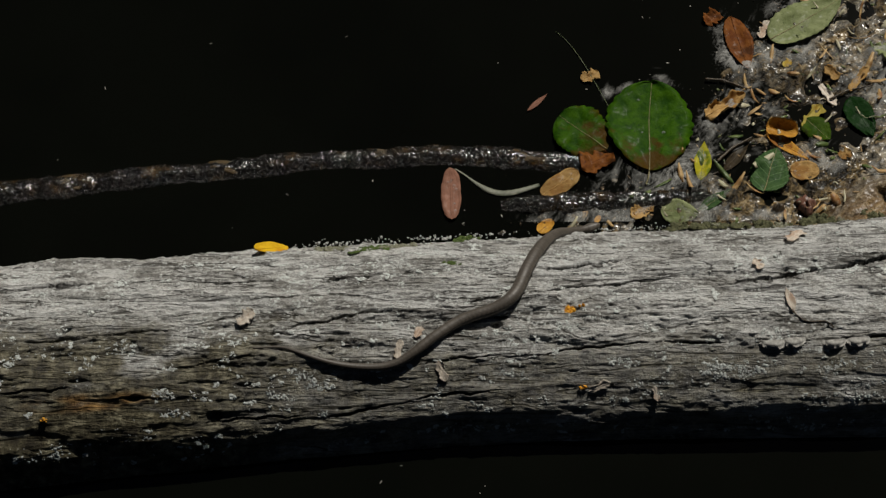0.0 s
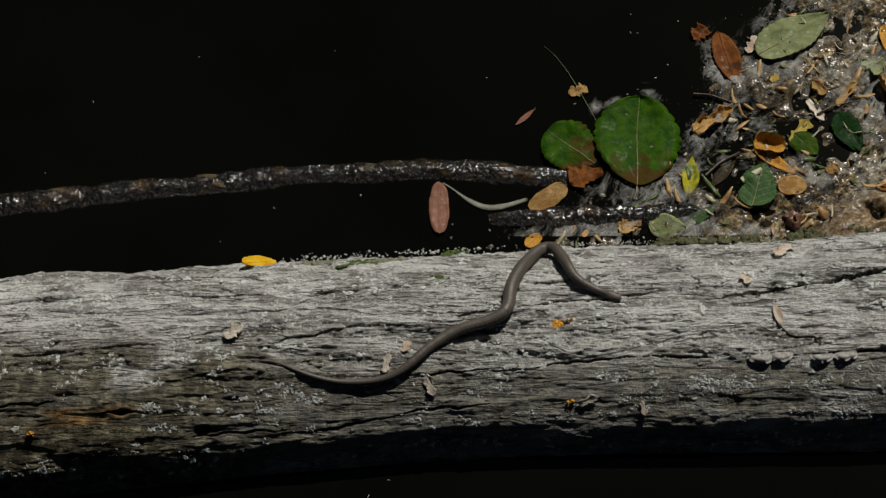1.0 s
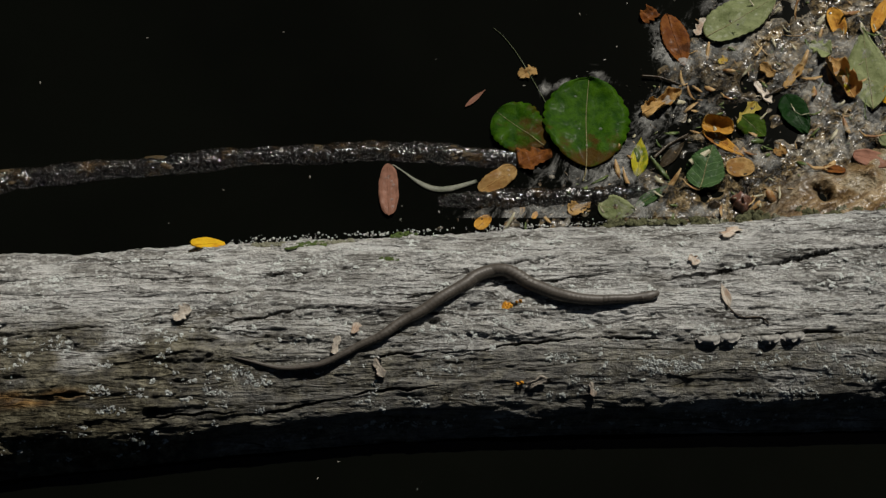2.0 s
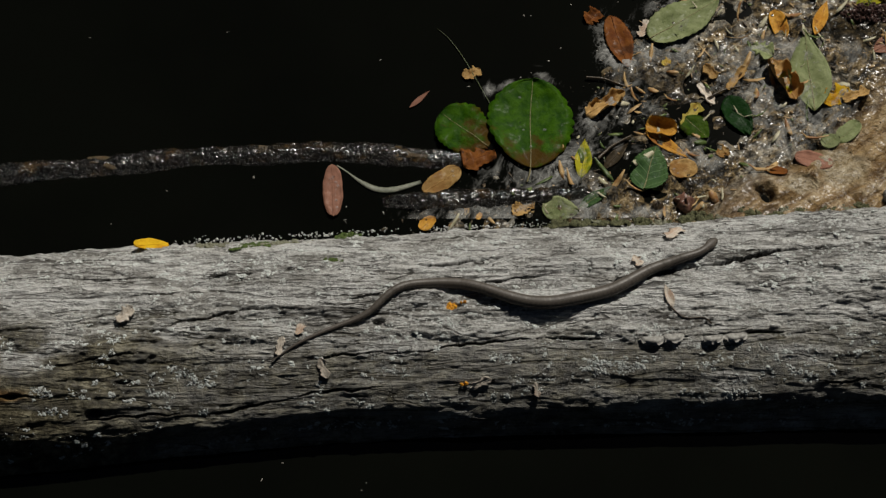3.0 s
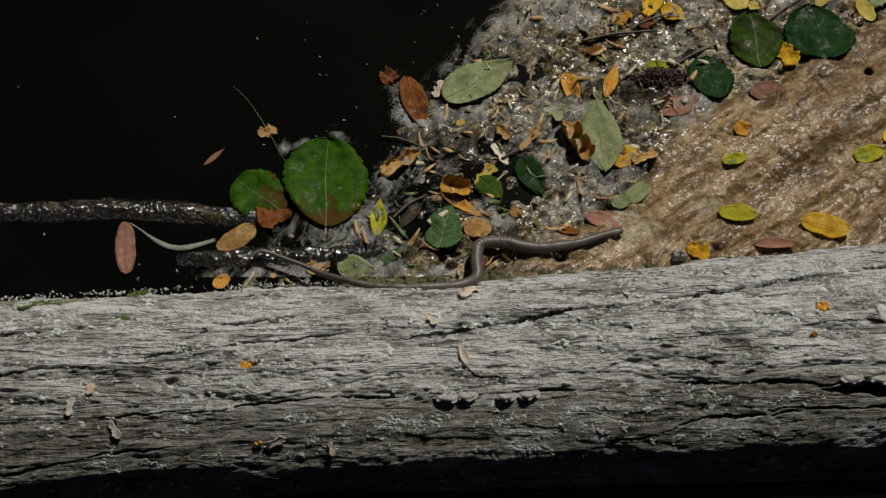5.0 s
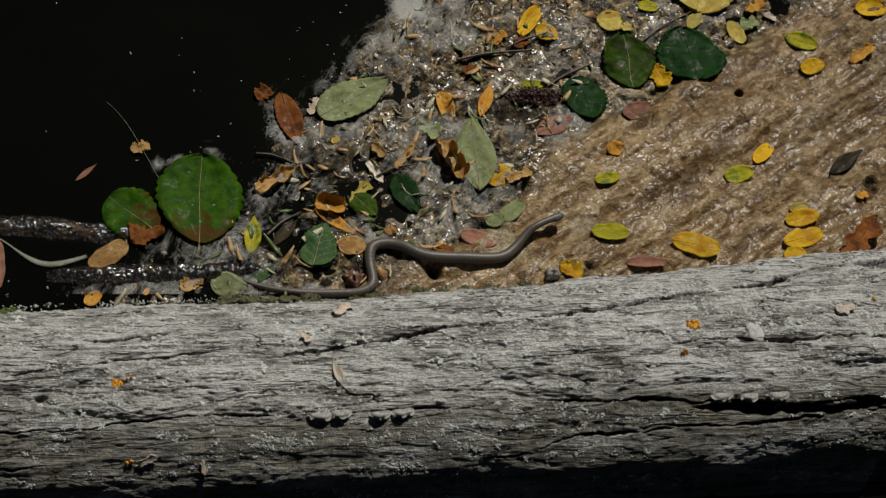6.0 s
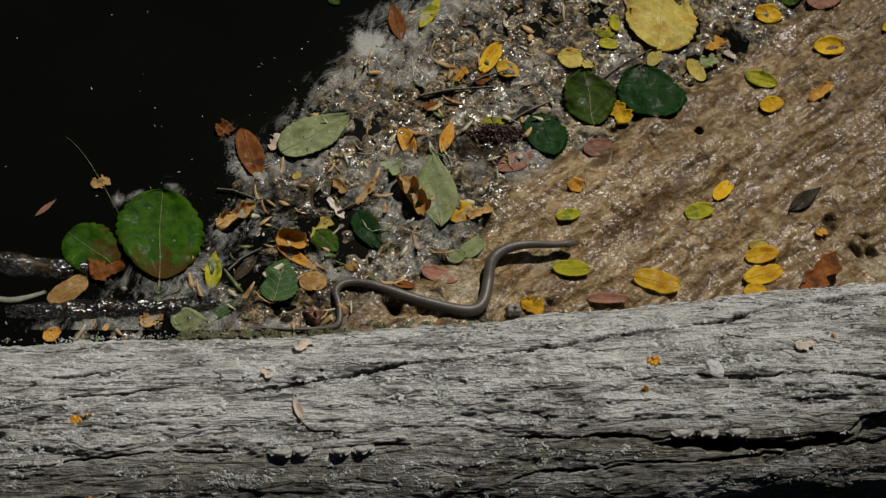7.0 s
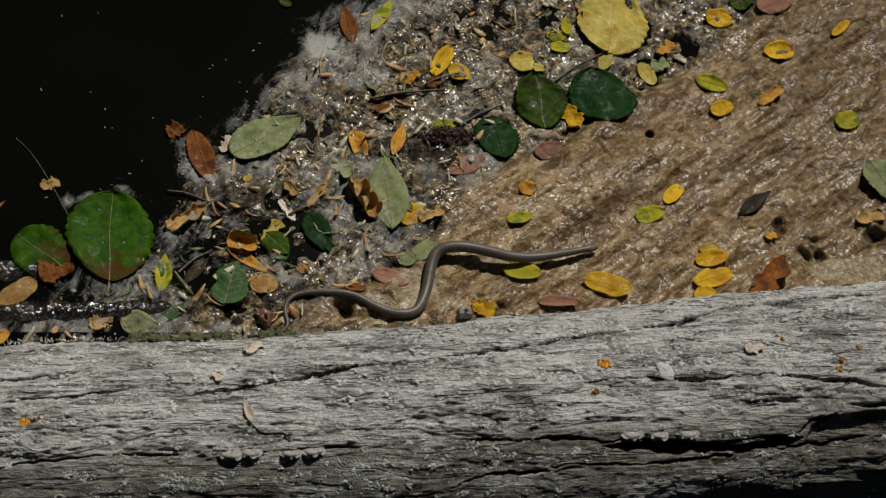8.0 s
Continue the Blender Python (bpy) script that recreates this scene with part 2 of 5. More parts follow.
def wet_bark_material():
    m, nt, b = surface("wet_bark", 0.2, 0.0, 1.4)
    c = coords(nt)
    mid, fine = grains(nt, c, 55.0, 5, 0.65), grains(nt, c, 330.0, 4, 0.7)
    col = ramp(nt, mid, (0.42, (0.003, 0.0024, 0.0018)), (0.56, (0.009, 0.006, 0.0025)), (0.72, (0.075, 0.042, 0.010)))
    nt.links.new(col, b.inputs["Base Color"])
    nt.links.new(ramp(nt, fine, (0.35, 0.08), (0.65, 0.4)), b.inputs["Roughness"])
    bump(nt, b, calc(nt, "ADD", calc(nt, "MULTIPLY", mid, 1.5), fine), 1.0, 0.004)
    wet_film(nt, b, 230.0, 0.0021, 0.9, 0.17)
    return m


def mottled(name, dark, light, rough=0.7, scale=160.0, relief=0.0008, third=None):
    """A matt or waxy surface that varies between two or three colours."""
    m, nt, b = surface(name, rough)
    c = coords(nt)
    mid, fine = grains(nt, c, scale, 5, 0.65), grains(nt, c, scale * 5, 3, 0.7)
    col = ramp(nt, mid, (0.35, dark), (0.65, light))
    if third:
        col = blend(nt, ramp(nt, grains(nt, c, scale * 0.35, 3), (0.52, 0.0), (0.62, 0.9)), col, third)
    nt.links.new(col, b.inputs["Base Color"])
    bump(nt, b, calc(nt, "ADD", mid, calc(nt, "MULTIPLY", fine, 0.5)), 0.6, relief)
    return m


def leaf_material(name, dark, light, spot=None, rough=0.4, vein=0.35, pitch=0.006, withered=0.0):
    """Leaf skin with side veins that run out from the midrib, blotches and a slightly different tint on each leaf."""
    m, nt, b = surface(name, rough + 0.1)
    b.inputs["Specular IOR Level"].default_value = 0.06 if rough > 0.36 else 0.025
    if rough < 0.6:
        wet_film(nt, b, 60.0, 0.0018, 0.014 if rough > 0.36 else 0.007, 0.2)
    tc = nt.nodes.new("ShaderNodeTexCoord")
    sep = node(nt, "SeparateXYZ", Vector=tc.outputs["Object"])
    across = calc(nt, "ABSOLUTE", sep.outputs[1])
    run = calc(nt, "SUBTRACT", sep.outputs[0], calc(nt, "MULTIPLY", across, 0.8))
    wave = calc(nt, "SINE", calc(nt, "MULTIPLY", run, 2 * math.pi / pitch))
    line = calc(nt, "POWER", calc(nt, "MAXIMUM", wave, 0.0), 20.0)
    info = nt.nodes.new("ShaderNodeObjectInfo")
    shift = node(nt, "VectorMath")
    nt.links.new(tc.outputs["Object"], shift.inputs[0])
    nt.links.new(info.outputs["Random"], shift.inputs[1])
    mid = grains(nt, shift.outputs[0], 90.0, 4, 0.6)
    fine = grains(nt, shift.outputs[0], 900.0, 3, 0.7)
    col = ramp(nt, mid, (0.35, dark), (0.65, light))
    col = blend(nt, calc(nt, "MULTIPLY", line, vein), col, tuple(min(1, 1.5 * v + 0.03) for v in light))
    if withered:  # browned from the base up, to that many metres along the midrib
        reach = calc(nt, "ADD", calc(nt, "DIVIDE", sep.outputs[0], withered), calc(nt, "MULTIPLY", calc(nt, "SUBTRACT", grains(nt, shift.outputs[0], 55.0, 4, 0.6), 0.5), 3.5))
        col = blend(nt, ramp(nt, reach, (0.25, 0.85), (0.85, 0.0)), col, blend(nt, ramp(nt, mid, (0.4, 0.0), (0.6, 1.0)), spot, (0.055, 0.022, 0.005)))
    elif spot:
        col = blend(nt, ramp(nt, grains(nt, shift.outputs[0], 45.0, 4, 0.6), (0.52, 0.0), (0.6, 0.9)), col, spot)
    col = blend(nt, ramp(nt, grains(nt, shift.outputs[0], 260.0, 2), (0.66, 0.0), (0.72, 0.6)), col, tuple(0.35 * v for v in dark))
    tint = node(nt, "HueSaturation", Color=col)
    nt.links.new(calc(nt, "ADD", calc(nt, "MULTIPLY", info.outputs["Random"], 0.4), 0.8), tint.inputs["Value"])
    nt.links.new(tint.outputs[0], b.inputs["Base Color"])
    bump(nt, b, calc(nt, "ADD", calc(nt, "ADD", calc(nt, "MULTIPLY", line, -0.6 * min(vein, 0.6)), calc(nt, "MULTIPLY", fine, 0.3)), calc(nt, "MULTIPLY", mid, 2.0)), 0.7, 0.0012)
    return m


def snake_material():
    m, nt, b = surface("snake_scales", 0.52)
    c = coords(nt)
    v = node(nt, "TexVoronoi", Vector=node(nt, "Mapping", Vector=c, Scale=(420, 620, 620)).outputs[0], Scale=1.0)
    big = grains(nt, c, 130.0, 3)
    col = ramp(nt, big, (0.4, (0.074, 0.062, 0.050)), (0.6, (0.108, 0.092, 0.075)))
    col = blend(nt, ramp(nt, v.outputs["Distance"], (0.25, 0.0), (0.6, 0.5)), col, (0.05, 0.043, 0.036))
    nt.links.new(col, b.inputs["Base Color"])
    b.inputs["Coat Weight"].default_value, b.inputs["Coat Roughness"].default_value = 0.08, 0.3
    bump(nt, b, calc(nt, "MULTIPLY", v.outputs["Distance"], -1.0), 0.25, 0.0006)
    return m


WOOD, WATER, SCUM, BARK, SCALES, FROTH = wood_material(), water_material(), scum_material(), wet_bark_material(), snake_material(), froth_material()
DROP, nt_drop, b_drop = surface("water_drop", 0.02, 0.0, 1.33)
b_drop.inputs["Alpha"].default_value, b_drop.inputs["Specular IOR Level"].default_value = 0.14, 1.0
PALE_LICHEN = mottled("pale_lichen", (0.46, 0.49, 0.47), (0.72, 0.75, 0.73), 0.9, 500)
ORANGE_LICHEN = mottled("orange_lichen", (0.5, 0.2, 0.01), (0.75, 0.38, 0.03), 0.85, 500)
FUNGUS = mottled("bracket_fungus_skin", (0.28, 0.272, 0.25), (0.48, 0.47, 0.44), 0.85, 300)
MOSS = mottled("moss", (0.03, 0.035, 0.012), (0.14, 0.14, 0.07), 0.9, 400, 0.002)
EYE_SKIN, nt_eye, b_eye = surface("snake_eye", 0.1)
b_eye.inputs["Base Color"].default_value = (0.01, 0.008, 0.006, 1)
STEM = mottled("leaf_stem", (0.12, 0.1, 0.04), (0.3, 0.26, 0.12), 0.5, 300)

# ---- the lie of the log and the scum ----
LOG_X = (-0.62, -0.4, 0.0, 0.4, 0.8, 1.04, 1.32)
LOG_Y = (-0.163, -0.143, -0.1035, -0.090, -0.067, -0.048, -0.023)
LOG_R = (0.130, 0.1285, 0.1205, 0.1265, 0.1445, 0.1525, 0.1575)
LOG_Z = -0.045


def bent(x, ys):
    """A smoothed run through the log's stations."""
    return sum(np.interp(np.asarray(x, float) + d, LOG_X, ys) for d in (-0.12, -0.06, 0.0, 0.06, 0.12)) / 5


def scum_depth(x, y):
    """How far inside the edge of the floating litter a place lies, in metres (outside: minus)."""
    edge = np.interp(y, (0.02, 0.087, 0.138, 0.194, 0.261, 0.324, 0.391, 0.442, 0.483, 0.8), (0.05, 0.15, 0.25, 0.272, 0.312, 0.359, 0.422, 0.453, 0.52, 0.8))
    return x - edge


def dense_depth(x, y):
    edge = np.interp(y, (0.02, 0.053, 0.138, 0.222, 0.288, 0.351, 0.434, 0.525, 0.9), (0.36, 0.412, 0.531, 0.626, 0.724, 0.826, 0.932, 1.068, 1.6))
    return x - edge


def scum_level(x, y):
    return -0.004 + 0.007 * step(0.0, 0.05, scum_depth(x, y)) + 0.006 * step(-0.03, 0.05, dense_depth(x, y))


LOG_SHAPE = {}


def log_level(x, y):
    r, d = float(bent(x, LOG_R)), float(y) - float(bent(x, LOG_Y))
    if LOG_SHAPE and abs(d) < r:
        i = int(np.clip((x + 0.62) / 1.94 * 1299, 0, 1299))
        j = int(np.clip((math.degrees(math.asin(-d / r)) + 105) / 217 * 599, 0, 599))
        r = float(LOG_SHAPE["r"][i, j])
    return LOG_Z + math.sqrt(r * r - d * d) if abs(d) < r else -1.0


SCUM_SHAPE = {}


def scum_top(x, y, which="z"):
    if not SCUM_SHAPE or not -0.02 < x < 1.42:
        return float(scum_level(x, y))
    i = int((x + 0.02) / 1.44 * 899)
    v = (y - SCUM_SHAPE["near"][i]) / (0.80 - SCUM_SHAPE["near"][i])
    return float(SCUM_SHAPE[which][i, int(min(v, 1.0) ** (1 / 1.15) * 429)]) if v > 0 else -0.01


def level(x, y):
    """Height of what a small thing at (x, y) would lie on."""
    return max(log_level(x, y), scum_top(x, y), 0.0)


def slope(x, y, d=0.008):
    n = Vector((level(x - d, y) - level(x + d, y), level(x, y - d) - level(x, y + d), 2 * d))
    n = n.normalized()
    if log_level(x, y) < 0.012:
        return (n + Vector((0, 0, 3))).normalized()
    return n if n.z > 0.35 else Vector((n.x, n.y, 0.5)).normalized()


def bed(x0, y0, x1, y1, width):
    """The plane on which a flat thing from (x0, y0) to (x1, y1) comes to rest: its height over both ends and its upward direction."""
    mx, my, dx, dy = (x0 + x1) / 2, (y0 + y1) / 2, (x1 - x0) / 2, (y1 - y0) / 2
    far = math.hypot(dx, dy)
    px, py = -dy / far * width / 2, dx / far * width / 2
    spots = [(mx + a * dx + b * px, my + a * dy + b * py) for a in (-0.9, -0.6, -0.3, 0, 0.3, 0.6, 0.9) for b in (-0.9, -0.45, 0, 0.45, 0.9) if a * a + b * b < 1.1]
    z = np.array([max(log_level(x, y), scum_top(x, y, "raw"), 0.0) for x, y in spots])
    m = np.array([(x - mx, y - my, 1.0) for x, y in spots])
    a, b, c = np.linalg.lstsq(m, z, rcond=None)[0]
    if log_level(mx, my) < 0.012:
        a, b = np.clip((a, b), -0.14, 0.14)
    c = float(np.percentile(z - m[:, :2] @ np.array((a, b)), 93 if log_level(mx, my) > 0.012 else 74))
    n = Vector((-a, -b, 1)).normalized()
    return c - a * dx - b * dy, c + a * dx + b * dy, n


# ---- the water ----
w = 60.0
water = new("water", mesh_of("water", [(-w, -w, 0), (w, -w, 0), (w, w, 0), (-w, w, 0)], [(0, 1, 2, 3)], WATER))
tagged(water, "dark still murky pond water", "water", kind="structure")


# ---- the log ----
def build_log():
    nu = 1300
    x = np.linspace(-0.62, 1.32, nu)
    phi = np.radians(np.concatenate([np.linspace(-105, 112, 600), np.linspace(112, 255, 26)[1:-1]]))
    X, F = np.meshgrid(x, phi, indexing="ij")
    A = 0.13 * F
    xc = x[:, None]
    r0 = bent(x, LOG_R)[:, None]
    # long grain, gently wavy
    wav = A + 0.022 * layered(X * 3, A * 5, 3, 2) - 0.055 * X
    h = 0.005 * (layered(X * 4, A * 9, 11, 2) - 0.5)
    h = h + 0.0020 * (layered(X * 12, wav * 170, 21, 4) - 0.5)
    h = h + 0.0026 * (layered(X * 110, wav * 300, 31, 3) - 0.5)
    h = h + 0.0035 * step(0.55, 0.75, layered(X * 30, A * 60, 36, 4)) * layered(X * 160, A * 260, 37, 2)
    h = h * (1 - 0.72 * step(12, 42, np.degrees(F)))
    # thin plates of weathered wood that end in ragged steps
    for sx, sa, seed, high in ((7, 40, 22, 0.0016), (15, 70, 25, 0.0011)):
        plate = layered(X * sx, wav * sa, seed, 4)
        h = h + high * (1 - 0.85 * step(8, 30, np.degrees(F))) * (step(0.40, 0.418, plate) + step(0.52, 0.538, plate) + step(0.62, 0.638, plate) - 1.9)
    # weather splits along the grain
    calm = 1 - 0.8 * step(6, 34, np.degrees(F))
    split = np.zeros_like(h)
    for sx, sa, seed, deep, lim in ((5, 46, 41, 0.004, 0.013), (9, 80, 51, 0.003, 0.018), (16, 130, 61, 0.002, 0.028), (30, 210, 66, 0.0013, 0.04)):
        n = layered(X * sx, wav * sa, seed, 3) + 0.03 * (layered(X * 90, wav * 20, seed + 8, 2) - 0.5)
        where = 0.35 * step(0.52, 0.66, layered(X * 9, A * 30, seed + 5, 3))
        h = h - deep * (1 - step(0.0, lim, np.abs(n - 0.5))) * where * calm
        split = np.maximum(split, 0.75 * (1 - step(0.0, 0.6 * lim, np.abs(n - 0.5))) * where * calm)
    low_dark = np.zeros_like(h)
    brown = np.zeros_like(h)

    def crack(wide, deep, *points, keep=0.05):
        nonlocal h, split
        px, pf = np.array(points).T
        line = np.interp(xc, px, np.radians(pf)) * 0.13 + 0.008 * (layered(xc * 30, wide * 900, 71, 5) - 0.5) + 0.0035 * (layered(xc * 120, wide * 500, 73, 3) - 0.5)
        ends = step(px[0] - 0.01, px[0] + 0.03, xc) * (1 - step(px[-1] - 0.03, px[-1] + 0.01, xc))
        thick = 0.48 * wide * np.clip(4.2 * layered(xc * 26, deep * 900, 81, 4) - 1.2, keep, 1.5) * ends + 1e-6
        off = (A - line) / thick
        inside = ends * np.exp(-np.abs(off) ** 6)
        h = h - 1.4 * deep * inside
        # floor and walls both take the near-black colour painted in as shade
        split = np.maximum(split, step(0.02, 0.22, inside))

    crack(0.0032, 0.012, (0.25, -6.5), (0.287, -8.3), (0.363, -12.2), (0.447, -17.2), (0.557, -21.7), (0.60, -23.4), keep=0.5)
    crack(0.0062, 0.013, (0.53, -20.7), (0.557, -21.7), (0.642, -25.0), (0.757, -31.3), (0.840, -37.1), (1.017, -39.1), (1.3, -42), keep=0.6)
    crack(0.0022, 0.012, (0.64, 0.5), (0.663, -1.6), (0.727, -0.8), (0.757, 0.9), (0.866, 3.8), (0.964, 11.1), (1.2, 16), keep=0.5)
    crack(0.0030, 0.014, (0.52, 21), (0.564, 21.6), (0.621, 21.7), (0.696, 25.4), (0.766, 28.2), (0.858, 27.9), keep=0.35)
    crack(0.0027, 0.008, (-0.45, -27.5), (-0.377, -27.2), (-0.305, -27.2), (-0.221, -24.6), (-0.143, -23.2), keep=0.4)
    crack(0.0025, 0.008, (-0.13, -20.5), (-0.096, -20.8), (-0.044, -20.7), (0.008, -24.2), keep=0.4)
    crack(0.0017, 0.008, (-0.17, 7), (-0.135, 4.1), (-0.074, -0.3), (-0.023, 0.7), (0.008, -1.7), (0.05, -3.0), (0.076, -5.3), (0.133, -9.4), (0.216, -12.1), keep=0.2)
    crack(0.0026, 0.009, (-0.6, -11), (-0.411, -9.9), (-0.345, -8.8), keep=0.4)
    crack(0.0013, 0.005, (-0.40, 0.5), (-0.30, 1.5), (-0.24, 0.2), (-0.17, -5), keep=0.1)
    crack(0.0011, 0.005, (-0.27, 17.5), (-0.230, 18.0), (-0.19, 16.5), (-0.144, 16.0))
    crack(0.0015, 0.007, (-0.02, 25), (0.018, 23.3), (0.09, 23.4), (0.156, 19.1), (0.284, 21.0), (0.397, 20.8), (0.46, 21))
    crack(0.0022, 0.010, (0.84, 30), (0.858, 28.5), (0.884, 21.6), (0.922, 19.5), (0.966, 18.8), (1.3, 15))
    crack(0.0022, 0.009, (0.46, 43), (0.498, 41.2), (0.541, 36.4), (0.598, 35.4), (0.64, 35))
    crack(0.0016, 0.007, (-0.22, 42), (-0.185, 42.3), (-0.094, 44.1), (-0.012, 39.1), (0.059, 38.0))
    crack(0.0020, 0.006, (0.08, -19), (0.113, -20.0), (0.155, -22.0), (0.19, -23), keep=0.3)
    crack(0.0016, 0.006, (-0.40, 23), (-0.364, 21.9), (-0.33, 22.5))
    crack(0.0018, 0.006, (-0.31, 29), (-0.294, 29.2), (-0.27, 28.6), (-0.25, 30))
    crack(0.0018, 0.007, (0.60, 33), (0.7, 34.5), (0.8, 33), (0.95, 31), (1.2, 30))

    # the gap under the thick end's overhanging plate, and the broken wood beyond it
    crack(0.0085, 0.018, (0.66, 26.8), (0.70, 28.2), (0.766, 30.2), (0.82, 30.6), (0.868, 29.6), keep=0.75)
    lip = np.interp(xc, (0.855, 0.872, 0.884, 0.922, 0.966, 1.3), (75, 32, 23, 20.5, 19.8, 16)) + 3 * (layered(xc * 40, 0.0, 76, 3) - 0.5)
    broken = step(0, 2.2, np.degrees(F) - lip) * (1 - step(70, 95, np.degrees(F)))
    h = h - 0.009 * broken + 0.005 * broken * (layered(X * 9, wav * 120, 77, 4) - 0.5)

    def pit(px, pf, lx, la, deep):
        nonlocal h
        d = ((X - px) / lx) ** 2 + ((A - math.radians(pf) * 0.13) / la) ** 2
        h = h - deep * np.exp(-d ** 2)

    pit(-0.204, 39.5, 0.006, 0.004, 0.010)
    pit(-0.276, 29.1, 0.006, 0.003, 0.007)
    pit(-0.179, 27.5, 0.006, 0.0022, 0.005)
    pit(-0.326, 20.0, 0.008, 0.0016, 0.004)
    pit(-0.152, 6.5, 0.006, 0.0018, 0.006)
    pit(0.049, 9.0, 0.005, 0.003, 0.007)
    pit(0.116, 3.0, 0.006, 0.005, 0.004)
    pit(-0.357, -32.0, 0.008, 0.002, 0.006)
    pit(0.80, -24.0, 0.016, 0.003, 0.008)
    pit(0.87, -31.0, 0.010, 0.003, 0.007)
    pit(1.0, -30.0, 0.012, 0.004, 0.008)
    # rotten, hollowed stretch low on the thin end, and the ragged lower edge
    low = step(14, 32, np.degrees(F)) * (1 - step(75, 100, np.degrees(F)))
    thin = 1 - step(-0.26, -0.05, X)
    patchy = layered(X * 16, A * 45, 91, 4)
    # wood colour goes darker down the lower side, most on the thin end
    low_dark = np.clip(step(10, 28, np.degrees(F)) * (1 - step(75, 100, np.degrees(F))) * (0.66 + 0.34 * thin) * step(0.2, 0.48, patchy), 0, 1)
    low_dark = np.maximum(low_dark, 0.92 * step(-16, 8, np.degrees(F) - 30 * (X + 0.35)) * (1 - step(75, 100, np.degrees(F))) * (1 - step(-0.22, 0.05, X)) * step(0.18, 0.46, layered(X * 22, A * 50, 92, 4)))
    crumble = step(24, 40, np.degrees(F)) * (1 - step(60, 80, np.degrees(F)))
    h = h + 0.0018 * crumble * (layered(X * 24, A * 48, 94, 5) - 0.5) + 0.0012 * crumble * (layered(X * 90, A * 170, 98, 3) - 0.5)
    h = h - 0.0016 * low * thin * step(0.52, 0.64, layered(X * 14, wav * 60, 95, 4))
    h = h - 0.0007 * low * step(0.5, 0.62, layered(X * 16, wav * 80, 97, 4))
    under = step(48, 60, np.degrees(F) + 16 * (layered(xc * 9, 3.0, 99, 4) - 0.5)) * (1 - step(120, 150, np.degrees(F)))
    h = h - 0.008 * under
    low_dark = np.maximum(low_dark, 0.7 * broken)
    brown = np.exp(-(((X + 0.315) / 0.05) ** 2 + ((A - 0.066) / 0.008) ** 2) ** 2) * step(0.35, 0.6, layered(X * 40, A * 90, 93, 3))
    # worn dip and rise along the far edge
    h = h + 0.006 * np.exp(-((X + 0.36) / 0.06) ** 2) * step(20, 60, -np.degrees(F))
    r = r0 + h
    V = np.stack([X, bent(x, LOG_Y)[:, None] - r * np.sin(F), LOG_Z + r * np.cos(F)], -1)
    nv = len(phi)
    last = (nu - 1) * nv
    me = mesh_of("trunk", V, grid_faces(nu, nv, wrap=True)[:, ::-1], WOOD, True, [np.arange(nv), last + np.arange(nv)[::-1]])
    mark(me, "low_dark", low_dark)
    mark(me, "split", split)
    mark(me, "brown", brown)
    log = new("log")
    tagged(log, "weathered grey fallen log, cracked and lichened, half sunk in the pond", "log")
    trunk = child("trunk", me, log)
    return log, X, F, r


log, LOG_GRID_X, LOG_GRID_F, LOG_GRID_R = build_log()
smoothed = LOG_GRID_R[:, :600]
for k in range(1, 4):
    smoothed = np.maximum(smoothed, (np.roll(smoothed, k, 1) + np.roll(smoothed, -k, 1)) / 2)
LOG_SHAPE["r"] = smoothed


def on_log(x, phi_deg, out=0.0):
    """A place on the log's real surface and its outward direction."""
    i = int(np.clip(np.searchsorted(LOG_GRID_X[:, 0], x), 1, len(LOG_GRID_X) - 1))
    j = int(np.clip(np.searchsorted(LOG_GRID_F[0, :600], math.radians(phi_deg)), 1, 599))
    r = LOG_GRID_R[i, j] + out
    a = math.radians(phi_deg)
    n = Vector((0, -math.sin(a), math.cos(a)))
    return Vector((x, float(bent(x, LOG_Y)), LOG_Z)) + n * r, n


# ---- floating scum and litter ----
def billow(x, y, seed):
    """Rounded humps with creases between them, 0 to 1."""
    bend = 0.9 * (layered(x * 0.5, y * 0.5, seed + 7, 2) - 0.5)
    return np.abs(2 * field(x + bend, y - bend, seed) - 1)


# cream foam spots; the last is a pale patch put in for glare on a leaf
FOAM_AND_GLARE = ((0.520, 0.085, 0.030, 0.030), (0.478, 0.066, 0.022, 0.012), (1.03, 0.118, 0.055, 0.020), (0.61, 0.115, 0.02, 0.012), (0.698, 0.294, 0.018, 0.008))
HOLLOWS = ((0.8224, 0.2928, 0.006, 0.014), (0.9824, 0.1428, 0.020, 0.012), (1.0706, 0.1645, 0.018, 0.012), (0.905, 0.440, 0.018, 0.016),
           (0.807, 0.459, 0.010, 0.012), (0.955, 0.1726, 0.010, 0.010), (0.44, 0.058, 0.014, 0.012), (0.60, 0.060, 0.010, 0.010))


